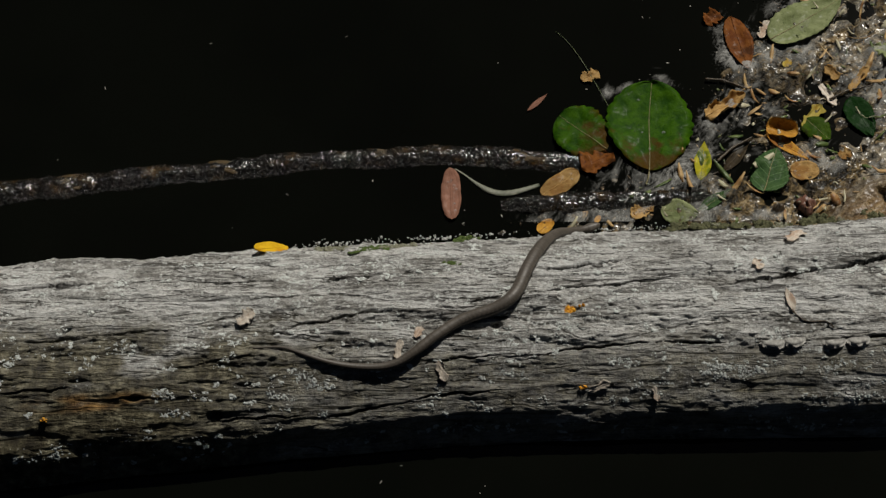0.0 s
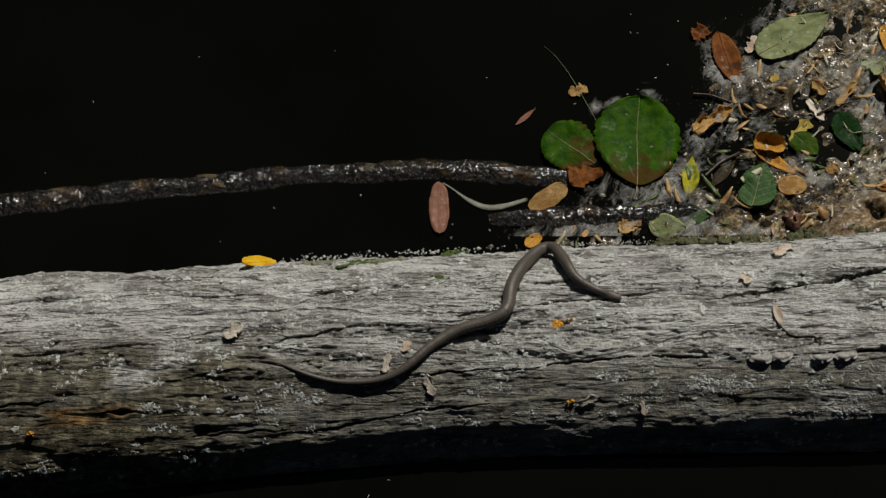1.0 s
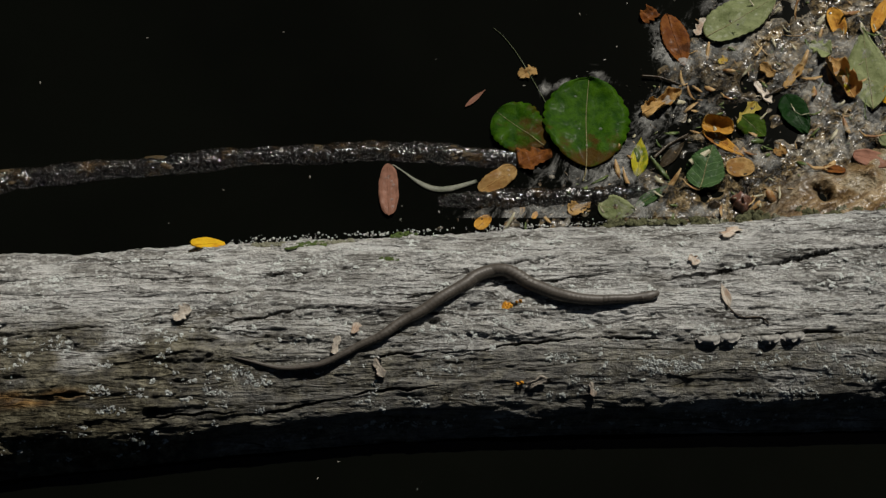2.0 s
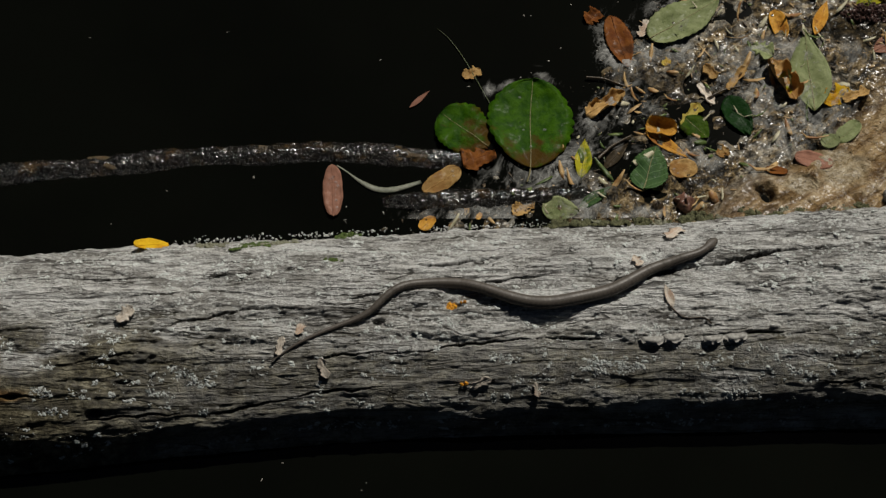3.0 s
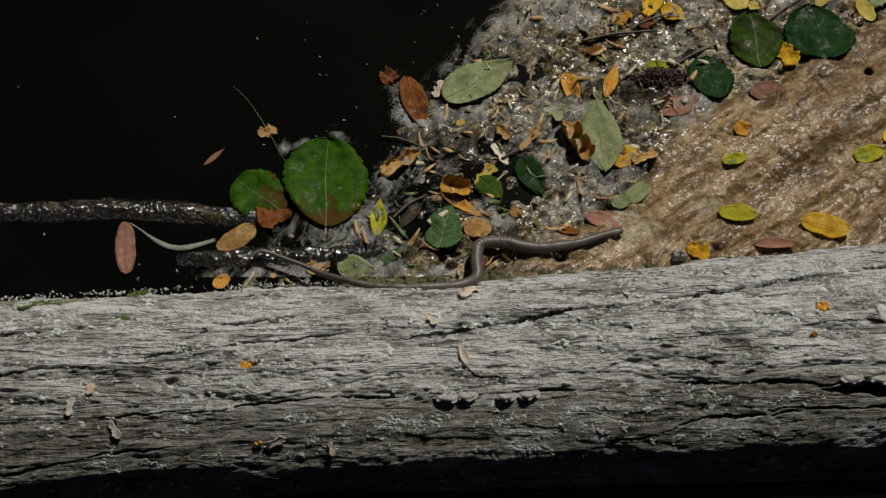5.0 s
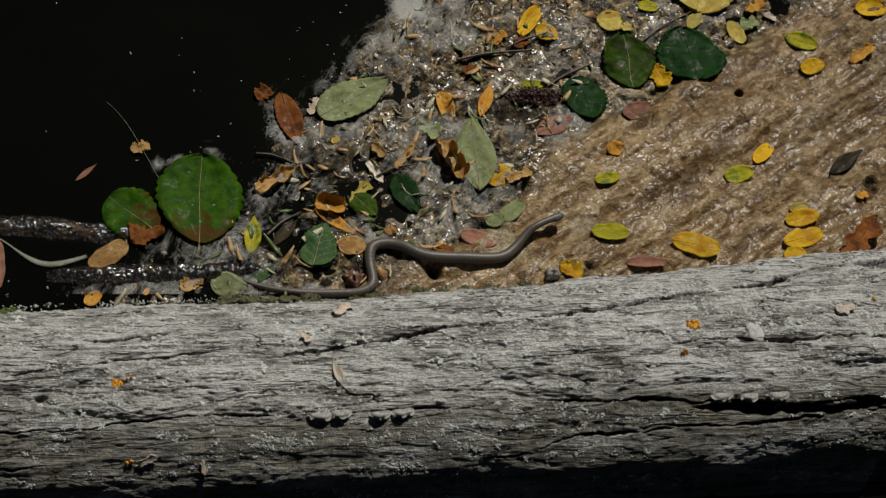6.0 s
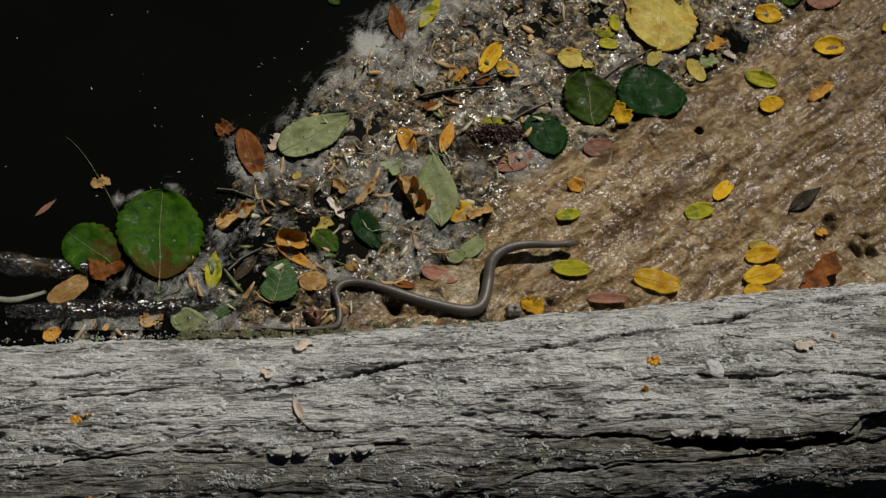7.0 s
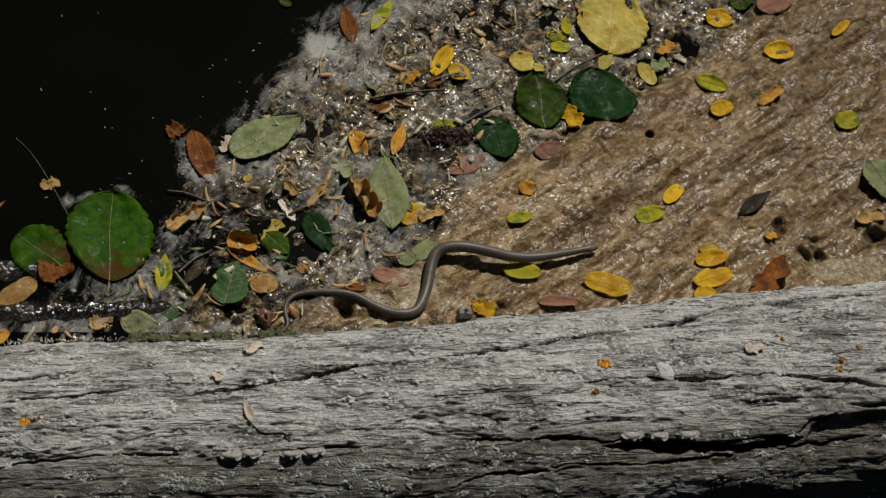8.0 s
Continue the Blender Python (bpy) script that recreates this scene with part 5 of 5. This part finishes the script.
for x0, y0, x1, y1, r in ((0.500, 0.330, 0.590, 0.350, 0.0016), (0.560, 0.352, 0.610, 0.372, 0.0012), (0.275, 0.100, 0.312, 0.128, 0.0016),
                          (0.270, 0.200, 0.312, 0.188, 0.0012), (0.395, 0.175, 0.44, 0.19, 0.0011), (0.60, 0.30, 0.66, 0.335, 0.0015), (0.72, 0.365, 0.80, 0.42, 0.0013)):
    strand("twig", [(x0, y0), (x0 * 0.6 + x1 * 0.4, y0 * 0.6 + y1 * 0.4 + 0.004), (x1, y1)], (r, r, r * 0.6), DARK_TWIG, "dark wet twig in the floating litter", "twig", 0.003)


def stub(x, y, r, material, label, category):
    v, g = blob(r, r * 1.1, int(x * 1000), 16, 7, 0.4)
    ob = new("wood_stub" if material is DARK_TWIG else "snail_shell", mesh_of("stub", v, g, material))
    ob.location = (x, y, level(x, y) - 0.001)
    return tagged(ob, label, category)


stub(0.358, 0.047, 0.010, mottled("red_wood", (0.06, 0.025, 0.015), (0.2, 0.1, 0.07), 0.35, 200), "round reddish-brown wet wood stub", "wood stub").name = "wood_stub"
stub(0.330, 0.045, 0.006, DARK_TWIG, "dark wet wood stub beside the log", "wood stub")
stub(0.565, 0.050, 0.008, mottled("grey_shell", (0.1, 0.09, 0.08), (0.3, 0.28, 0.25), 0.5, 300), "small grey lump at the log's edge", "gall").name = "gall"


# ---- crumbs, bubbles and froth in the floating litter ----
def scatter(name, count, seed, shape, place, material, label, category):
    """Many small pieces in one mesh. shape(rnd) gives vertices and faces, place(rnd) a pose or None."""
    rnd = random.Random(seed)
    v, faces, size, made = [], [], 0, 0
    while made < count:
        m = place(rnd)
        if m is None:
            continue
        w, g = shape(rnd, made)
        v.append(w @ np.array(m.to_3x3()).T + np.array(m.translation))
        faces.append(g + size)
        size += len(w)
        made += 1
    return tagged(new(name, mesh_of(name, np.concatenate(v), np.concatenate(faces), material)), label, category, kind="stuff")


def crumb(rnd, k):
    """A thin bent scrap."""
    a, b, h = rnd.uniform(0.001, 0.0045), rnd.uniform(0.0004, 0.0016), rnd.uniform(0.0002, 0.0006)
    xs = np.array([-1, -0.3, 0.4, 1.0]) * a
    w = np.array([0.4, 1.0, 0.8, 0.2]) * b
    z = rnd.uniform(-1, 1) * a * np.array([0.3, 0, 0, 0.35])
    top = [(x, y, c + h) for x, y2, c in zip(xs, w, z) for y in (-y2, y2)]
    low = [(x, y, c) for x, y2, c in zip(xs, w, z) for y in (-y2, y2)]
    g = []
    for i in range(3):
        p = 2 * i
        g += [(p, p + 2, p + 3, p + 1), (p + 8, p + 9, p + 11, p + 10), (p, p + 8, p + 10, p + 2), (p + 1, p + 3, p + 11, p + 9)]
    g += [(0, 1, 9, 8), (6, 14, 15, 7)]
    return np.array(top + low), np.array(g)


def litter_place(rnd, low=0.012, high=0.30, brown=0.02):
    x, y = rnd.uniform(0.05, 1.1), rnd.uniform(0.0, 0.62)
    d = float(scum_depth(x, y))
    if d < low or d > high or float(dense_depth(x, y)) > brown or log_level(x, y) > 0.01 or rnd.random() > math.exp(-max(d, 0) * 4) + 0.1:
        return None
    return Matrix.Translation((x, y, max(scum_top(x, y), 0.0) + rnd.uniform(-0.0015, 0.0008))) @ pose(0, 0, 0, rnd.uniform(-25, 25), rnd.uniform(-25, 25), rnd.uniform(0, 360))


for name, count, seed, material, label in (
        ("dark_crumbs", 1100, 31, DARK_TWIG, "dark wet plant crumbs in the floating litter"),
        ("tan_crumbs", 330, 32, mottled("tan_crumb", (0.14, 0.085, 0.035), (0.4, 0.27, 0.13), 0.5, 200), "tan plant crumbs in the floating litter"),
        ("green_crumbs", 160, 33, mottled("green_crumb", (0.04, 0.06, 0.015), (0.14, 0.17, 0.06), 0.4, 200), "green plant crumbs in the floating litter")):
    scatter(name, count, seed, crumb, litter_place, material, label, "plant crumbs")


def scrap(rnd, k):
    """A larger curled bit of leaf or stalk."""
    v, g = crumb(rnd, k)
    v = v * np.array([rnd.uniform(1.8, 4.0), rnd.uniform(1.0, 3.0), 1.0])
    curl = rnd.uniform(-10, 60)
    v[:, 2] += curl * v[:, 0] ** 2 + rnd.uniform(20, 90) * v[:, 1] ** 2
    return v, g


def scrap_place(rnd):
    m = litter_place(rnd, 0.03, 0.30, 0.0)
    return m and Matrix.Translation((0, 0, 0.0015)) @ m


for name, count, seed, material, label in (
        ("tan_scraps", 130, 34, mottled("tan_scrap", (0.3, 0.17, 0.06), (0.55, 0.38, 0.17), 0.5, 120, 0.0008, (0.2, 0.08, 0.02)), "curled tan leaf scraps in the floating litter"),
        ("pale_scraps", 85, 35, mottled("pale_scrap", (0.3, 0.28, 0.17), (0.58, 0.54, 0.39), 0.5, 120), "pale stalk and leaf scraps in the floating litter"),
        ("green_scraps", 55, 36, mottled("green_scrap", (0.03, 0.06, 0.01), (0.13, 0.17, 0.05), 0.4, 120), "green leaf scraps in the floating litter")):
    scatter(name, count, seed, scrap, scrap_place, material, label, "leaf scraps")


def glint_bead(rnd, k):
    v, g = bubble(rnd, k)
    return v * 1.1, g


def bubble(rnd, k):
    r = rnd.uniform(0.0003, 0.0009) if rnd.random() < 0.95 else rnd.uniform(0.0009, 0.0015)
    a = np.linspace(0, 2 * math.pi, 8, endpoint=False)
    e = np.linspace(-0.2, math.pi / 2, 4)
    v = np.array([(r * math.cos(b) * math.cos(c), r * math.cos(b) * math.sin(c), r * math.sin(b)) for b in e for c in a])
    return v, grid_faces(4, 8, wrap=True)[:, ::-1]


def bubble_place(rnd):
    m = litter_place(rnd, -0.02, 0.5, 0.5)
    return Matrix.Translation(m.translation) if m and rnd.random() < 0.8 else None


WET, nt_wet, b_wet = surface("wet_bubble", 0.03, 0.0, 1.33)
b_wet.inputs["Base Color"].default_value = (0.06, 0.055, 0.045, 1)
b_wet.inputs["Specular IOR Level"].default_value = 0.8
scatter("froth_bubbles", 900, 41, bubble, bubble_place, WET, "small wet bubbles in the froth", "bubbles")


# white beads added to stand in for sun glints on the wet edge
EDGE_GLINT = mottled("glint_white", (0.5, 0.5, 0.49), (0.8, 0.8, 0.79), 0.25, 300)


def edge_place(rnd):
    """Along the water line of the log."""
    x = rnd.uniform(-0.16, 0.45)
    if float(layered(x * 25, 2.0, 231, 2)) < rnd.uniform(0.35, 0.65):
        return None
    return Matrix.Translation((x, float(bent(x, LOG_Y)) + 0.95 * float(bent(x, LOG_R)) + rnd.gauss(0.003, 0.0018), 0.0005))


scatter("edge_bubbles", 460, 42, glint_bead, edge_place, EDGE_GLINT, "white beads standing in for glints along the log's water line", "bubbles")


# a soaked clump of seeds in the dark gap of the litter
def build_seed_clump():
    rnd = random.Random(77)
    thing = new("seed_clump")
    thing.location = (0.580, 0.284, level(0.580, 0.284) - 0.001)
    tagged(thing, "dark reddish soaked clump of small seeds in the litter", "seed clump")
    skin = mottled("seed_skin", (0.022, 0.011, 0.009), (0.11, 0.062, 0.052), 0.28, 300)
    for layer in range(3):
        v, faces, size = [], [], 0
        for k in range(70):
            w, g = blob(rnd.uniform(0.0012, 0.0026), rnd.uniform(0.0015, 0.003), k + 90 * layer, 8, 4, 0.4)
            q, a = rnd.random() ** 0.6, rnd.random() * 6.28
            v.append(w + np.array([0.034 * q * math.cos(a), 0.013 * q * math.sin(a), 0.0035 * (1 - q) + 0.0012 * layer]))
            faces.append(g + size)
            size += len(w)
        child("seed_head", mesh_of("seed_head", np.concatenate(v), np.concatenate(faces), skin), thing)
    return thing


build_seed_clump()


def open_place(rnd):
    x, y = rnd.uniform(-0.5, 0.7), rnd.uniform(-0.35, 0.6)
    d = float(scum_depth(x, y))
    if log_level(x, y) > -0.5 or d > 0.0 or rnd.random() > math.exp(d * 9) + 0.06:
        return None
    return Matrix.Translation((x, y, 0.0002)) @ pose(0, 0, 0, 0, 0, rnd.uniform(0, 360)) @ Matrix.Scale(0.45, 4)


scatter("floating_specks", 70, 51, crumb, open_place, mottled("pale_speck", (0.2, 0.18, 0.15), (0.55, 0.52, 0.48), 0.5, 300), "pale specks floating on the dark water", "specks")

# ---- the snake ----
PIECES = 104
COURSE = {}


def body_radius(s):
    """Radius of the snake, s from 0 at the tail's tip to 1 at the snout."""
    return float(np.interp(s, (0, 0.08, 0.2, 0.4, 0.6, 0.78, 0.9, 0.95, 1.0), (0.0007, 0.0016, 0.003, 0.0049, 0.0062, 0.0060, 0.0044, 0.0036, 0.0036)))


def course(t, points):
    """The snake's line on its way at t, tail to snout: (x, y) or (x, y, metres above the ground)."""
    p = np.array([(*q, 0.0)[:3] for q in points]) * (1, 1, 0.5)
    pad = np.concatenate([[2 * p[0] - p[1]], p, [2 * p[-1] - p[-2]]])
    out = []
    for i in range(len(p) - 1):
        a, b, c, d = pad[i:i + 4]
        for u in np.linspace(0, 1, 24, endpoint=False):
            out.append(0.5 * (2 * b + (c - a) * u + (2 * a - 5 * b + 4 * c - d) * u * u + (3 * b - a - 3 * c + d) * u ** 3))
    out.append(p[-1])
    q = np.array(out)
    q[:, :2] = np.stack([np.convolve(np.pad(q[:, k], 8, "reflect", reflect_type="odd"), np.ones(17) / 17, "valid") for k in range(2)], -1)
    z = np.array([level(x, y) for x, y in q[:, :2]])
    z = np.convolve(np.pad(z, 15, "edge"), np.ones(31) / 31, "valid")
    s = np.linspace(0, 1, len(q))
    q[:, 2] = np.maximum(q[:, 2], 0) + z + np.array([0.9 * body_radius(k) for k in s])
    for _ in range(2):
        far = np.concatenate([[0], np.cumsum(np.linalg.norm(np.diff(q, axis=0), axis=1))])
        at = np.linspace(0, far[-1], PIECES)
        r = np.stack([np.interp(at, far, q[:, k]) for k in range(3)], -1)
    COURSE[t] = r


def build_snake():
    snake = new("snake")
    tagged(snake, "slim grey-brown snake with fine keeled scales slithering over the log", "snake")
    gap = 0.46 / (PIECES - 1)
    parts = []
    a = np.linspace(0, 2 * math.pi, 16, endpoint=False)
    for i in range(PIECES - 2):
        s0 = i / (PIECES - 1)
        half = 1.3 * gap
        xs = np.linspace(-half, half, 9)
        r = np.array([body_radius(s0 + x / 0.46) for x in xs]) * (1 - 0.01 * (xs / half) ** 2 - 0.25 * np.clip((np.abs(xs) / half - 0.5) / 0.5, 0, 1) ** 2)
        v = np.stack([np.repeat(xs[:, None], 16, 1), r[:, None] * np.cos(a), 0.9 * r[:, None] * np.sin(a)], -1)
        parts.append(child("tail_piece" if i < 19 else "body_piece", mesh_of("body_piece", v, grid_faces(9, 16, wrap=True)[:, ::-1], SCALES, True, [np.arange(16), 128 + np.arange(16)[::-1]]), snake))
    # head: flat wedge with a blunt snout, broadest behind the eyes
    xs = np.linspace(-0.010, 0.008, 15)
    wide = np.interp(xs, (-0.010, -0.006, -0.002, 0.003, 0.006, 0.0075, 0.008), (0.0030, 0.0043, 0.0050, 0.0038, 0.0028, 0.0018, 0.0004))
    tall = np.interp(xs, (-0.010, -0.004, 0.003, 0.006, 0.0075, 0.008), (0.0030, 0.0035, 0.0029, 0.0021, 0.0013, 0.0004))
    v = np.stack([np.repeat(xs[:, None], 16, 1), wide[:, None] * np.cos(a), tall[:, None] * np.sin(a)], -1)
    head = child("head", mesh_of("head", v, grid_faces(15, 16, wrap=True)[:, ::-1], SCALES, True, [np.arange(16), 224 + np.arange(16)[::-1]]), snake)
    for side in (-1, 1):
        e = np.linspace(-math.pi / 2, math.pi / 2, 7)
        v = [(0.0025 + 0.0009 * math.cos(b) * math.cos(c), side * 0.0034 + 0.0007 * math.sin(b), 0.0013 + 0.0009 * math.cos(b) * math.sin(c)) for b in e for c in a[::2]]
        child("eye", mesh_of("eye", v, grid_faces(7, 8, wrap=True), EYE_SKIN), head, "dark round eye")
    parts.append(head)
    return snake, parts


snake, snake_parts = build_snake()


def motions():
    course(0, [(-0.165, -0.147), (-0.144, -0.146), (-0.124, -0.153), (-0.093, -0.161), (-0.053, -0.162), (-0.030, -0.153), (-0.007, -0.135), (0.018, -0.118), (0.049, -0.108), (0.066, -0.094), (0.076, -0.068), (0.091, -0.034), (0.108, -0.004, 0.004), (0.129, 0.013, 0.008), (0.150, 0.022, 0.01)])
    course(0.5, [(-0.159, -0.146), (-0.142, -0.147), (-0.122, -0.155), (-0.091, -0.163), (-0.061, -0.163), (-0.036, -0.157), (-0.018, -0.142), (0.010, -0.123), (0.041, -0.111), (0.062, -0.099), (0.070, -0.068), (0.087, -0.037), (0.102, -0.003, 0.004), (0.112, 0.020, 0.008), (0.126, 0.019, 0.01), (0.137, -0.009, 0.008), (0.159, 0.016, 0.004)])
    course(0.8, [(-0.160, -0.149), (-0.142, -0.149), (-0.116, -0.157), (-0.081, -0.164), (-0.050, -0.163), (-0.030, -0.154), (-0.010, -0.137), (0.016, -0.121), (0.046, -0.111), (0.064, -0.098), (0.070, -0.073), (0.087, -0.047), (0.099, -0.018, 0.006), (0.113, -0.004, 0.01), (0.124, -0.024, 0.01), (0.126, -0.047, 0.006), (0.141, -0.061), (0.158, -0.063)])
    course(1.0, [(-0.156, -0.145), (-0.138, -0.147), (-0.113, -0.157), (-0.082, -0.163), (-0.047, -0.161), (-0.024, -0.152), (-0.001, -0.131), (0.024, -0.115), (0.055, -0.106), (0.070, -0.094), (0.074, -0.068), (0.088, -0.037), (0.103, -0.015, 0.006), (0.116, -0.014, 0.01), (0.125, -0.037, 0.01), (0.134, -0.059, 0.006), (0.154, -0.071), (0.172, -0.080)])
    course(1.2, [(-0.154, -0.149), (-0.138, -0.148), (-0.113, -0.157), (-0.082, -0.164), (-0.047, -0.162), (-0.024, -0.153), (-0.004, -0.133), (0.024, -0.118), (0.055, -0.109), (0.071, -0.096), (0.076, -0.070), (0.085, -0.047), (0.102, -0.030, 0.006), (0.117, -0.037, 0.008), (0.134, -0.059, 0.004), (0.154, -0.075), (0.174, -0.094), (0.190, -0.095)])
    course(1.5, [(-0.142, -0.149), (-0.120, -0.155), (-0.090, -0.164), (-0.060, -0.164), (-0.037, -0.158), (-0.014, -0.140), (0.009, -0.124), (0.037, -0.112), (0.063, -0.104), (0.070, -0.086), (0.074, -0.062), (0.088, -0.046), (0.111, -0.049, 0.003), (0.137, -0.062), (0.162, -0.080), (0.181, -0.102), (0.202, -0.112)])
    course(1.7, [(-0.149, -0.151), (-0.128, -0.156), (-0.103, -0.165), (-0.068, -0.169), (-0.037, -0.162), (-0.014, -0.146), (0.003, -0.128), (0.032, -0.116), (0.060, -0.107), (0.069, -0.090), (0.076, -0.067), (0.090, -0.057), (0.113, -0.060), (0.143, -0.078), (0.179, -0.097), (0.196, -0.107), (0.219, -0.109)])
    course(2.25, [(-0.108, -0.163), (-0.078, -0.168), (-0.052, -0.166), (-0.025, -0.155), (-0.002, -0.138), (0.029, -0.126), (0.060, -0.113), (0.075, -0.096), (0.092, -0.079), (0.118, -0.076), (0.148, -0.091), (0.188, -0.108), (0.224, -0.110), (0.256, -0.100), (0.281, -0.089)])
    course(2.8, [(-0.061, -0.162), (-0.042, -0.157), (-0.019, -0.139), (0.006, -0.123), (0.037, -0.113), (0.055, -0.096), (0.073, -0.084), (0.110, -0.082), (0.135, -0.091), (0.166, -0.104), (0.196, -0.110), (0.222, -0.106), (0.260, -0.093), (0.293, -0.075), (0.320, -0.069), (0.342, -0.059)])
    course(3.0, [(-0.043, -0.156), (-0.023, -0.143), (0.008, -0.128), (0.039, -0.115), (0.059, -0.096), (0.080, -0.086), (0.117, -0.084), (0.142, -0.090), (0.173, -0.103), (0.203, -0.108), (0.235, -0.102), (0.267, -0.092), (0.300, -0.072), (0.328, -0.062), (0.350, -0.054), (0.365, -0.040)])
    course(3.5, [(0.003, -0.133), (0.027, -0.119), (0.050, -0.104), (0.068, -0.093), (0.094, -0.082), (0.120, -0.082), (0.146, -0.092), (0.176, -0.103), (0.207, -0.107), (0.244, -0.103), (0.271, -0.091), (0.299, -0.069), (0.323, -0.052), (0.352, -0.036), (0.367, -0.017), (0.385, 0.013)])
    course(4.0, [(0.043, -0.104), (0.063, -0.099), (0.081, -0.090), (0.102, -0.085), (0.122, -0.084), (0.143, -0.095), (0.163, -0.103), (0.194, -0.105), (0.225, -0.105), (0.261, -0.102), (0.284, -0.088), (0.301, -0.069), (0.327, -0.040), (0.359, 0.004), (0.381, 0.035, 0.002), (0.407, 0.047, 0.004)])
    course(4.2, [(0.114, -0.106), (0.105, -0.092), (0.107, -0.081), (0.123, -0.070), (0.144, -0.066), (0.161, -0.076), (0.189, -0.090), (0.220, -0.092), (0.252, -0.085), (0.280, -0.066), (0.300, -0.039), (0.321, -0.002), (0.349, 0.029), (0.379, 0.036), (0.402, 0.044, 0.003), (0.433, 0.056, 0.005)])
    course(5.3, [(0.146, 0.089), (0.163, 0.094), (0.191, 0.077), (0.229, 0.053), (0.261, 0.037), (0.306, 0.030), (0.358, 0.032), (0.379, 0.048), (0.374, 0.074), (0.383, 0.089), (0.401, 0.090), (0.426, 0.074), (0.461, 0.069), (0.497, 0.075), (0.521, 0.083, 0.006), (0.539, 0.087, 0.01)])
    course(5.5, [(0.170, 0.089), (0.191, 0.084), (0.223, 0.061), (0.262, 0.041), (0.306, 0.034), (0.352, 0.033), (0.378, 0.038), (0.384, 0.054), (0.379, 0.074), (0.383, 0.089), (0.398, 0.092), (0.420, 0.079), (0.449, 0.069), (0.485, 0.072), (0.514, 0.079, 0.006), (0.539, 0.088, 0.01), (0.557, 0.092, 0.012)])
    course(6.0, [(0.201, 0.077), (0.230, 0.057), (0.257, 0.041), (0.296, 0.031), (0.341, 0.030), (0.364, 0.031), (0.377, 0.041), (0.376, 0.064), (0.379, 0.082), (0.393, 0.088), (0.410, 0.084), (0.432, 0.070), (0.467, 0.068), (0.509, 0.068), (0.528, 0.080, 0.003), (0.544, 0.097, 0.01), (0.559, 0.106, 0.015), (0.582, 0.116, 0.016)])
    course(6.5, [(0.235, 0.057), (0.252, 0.043), (0.279, 0.033), (0.319, 0.031), (0.359, 0.031), (0.377, 0.036), (0.382, 0.055), (0.378, 0.072), (0.387, 0.085), (0.402, 0.088), (0.427, 0.076), (0.461, 0.065), (0.496, 0.061), (0.524, 0.069), (0.539, 0.095, 0.004), (0.546, 0.112, 0.01), (0.567, 0.118, 0.015), (0.595, 0.121, 0.016), (0.617, 0.126, 0.016)])
    course(7.0, [(0.291, 0.033), (0.330, 0.031), (0.364, 0.031), (0.381, 0.035), (0.384, 0.057), (0.382, 0.074), (0.393, 0.084), (0.415, 0.082), (0.449, 0.067), (0.483, 0.055), (0.512, 0.047), (0.531, 0.054), (0.542, 0.082), (0.548, 0.106, 0.006), (0.565, 0.120, 0.012), (0.593, 0.126, 0.015), (0.621, 0.128, 0.015), (0.643, 0.133, 0.013)])
    course(7.5, [(0.312, 0.031), (0.357, 0.032), (0.376, 0.037), (0.382, 0.057), (0.382, 0.070), (0.395, 0.076), (0.424, 0.075), (0.453, 0.063), (0.474, 0.050), (0.492, 0.045), (0.510, 0.050), (0.525, 0.071), (0.535, 0.106), (0.546, 0.123, 0.006), (0.567, 0.130, 0.012), (0.598, 0.130, 0.014), (0.635, 0.123, 0.012), (0.660, 0.118, 0.01), (0.686, 0.125, 0.008)])
    course(8.0, [(0.345, 0.027), (0.368, 0.028), (0.380, 0.038), (0.379, 0.057), (0.389, 0.072), (0.413, 0.075), (0.448, 0.071), (0.470, 0.057), (0.492, 0.047), (0.513, 0.051), (0.527, 0.075), (0.535, 0.101, 0.002), (0.543, 0.120, 0.006), (0.560, 0.126, 0.012), (0.590, 0.123, 0.014), (0.627, 0.117, 0.014), (0.659, 0.118, 0.013), (0.693, 0.125, 0.011), (0.723, 0.132, 0.008)])
    # halfway through the stretch where it swings its tail off the log
    both = (COURSE[4.2] + COURSE[5.3]) / 2
    both[:, 2] = [max(z, level(x, y) + 0.9 * body_radius(i / (PIECES - 1))) for i, (x, y, z) in enumerate(both)]
    COURSE[4.75] = both
    times = sorted(COURSE)
    home = {t: Vector(COURSE[t][PIECES // 2]) for t in times}
    walk(snake, [(t, Matrix.Translation(home[t])) for t in times])
    # the tail nudges a floating leaf as it slides off the log
    rest = pushed_leaf.matrix_basis.copy()
    away = Matrix.Translation((0.0, 0.0128, 0.0)) @ rest
    walk(pushed_leaf, [(0.0, away), (4.2, away), (4.75, Matrix.Translation((0.0, 0.007, 0.0)) @ rest), (5.3, rest), (8.0, rest)])
    for i, piece in enumerate(snake_parts):
        k = i if i < PIECES - 2 else PIECES - 2
        rows = []
        for t in times:
            c = COURSE[t]
            ahead = Vector(c[min(k + 1, PIECES - 1)] - c[max(k - 1, 0)]).normalized()
            side = Vector((0, 0, 1)).cross(ahead).normalized()
            up = ahead.cross(side)
            m = Matrix((ahead, side, up)).transposed().to_4x4()
            m.translation = Vector(c[k]) - home[t]
            rows.append((t, m))
        walk(piece, rows)


motions()
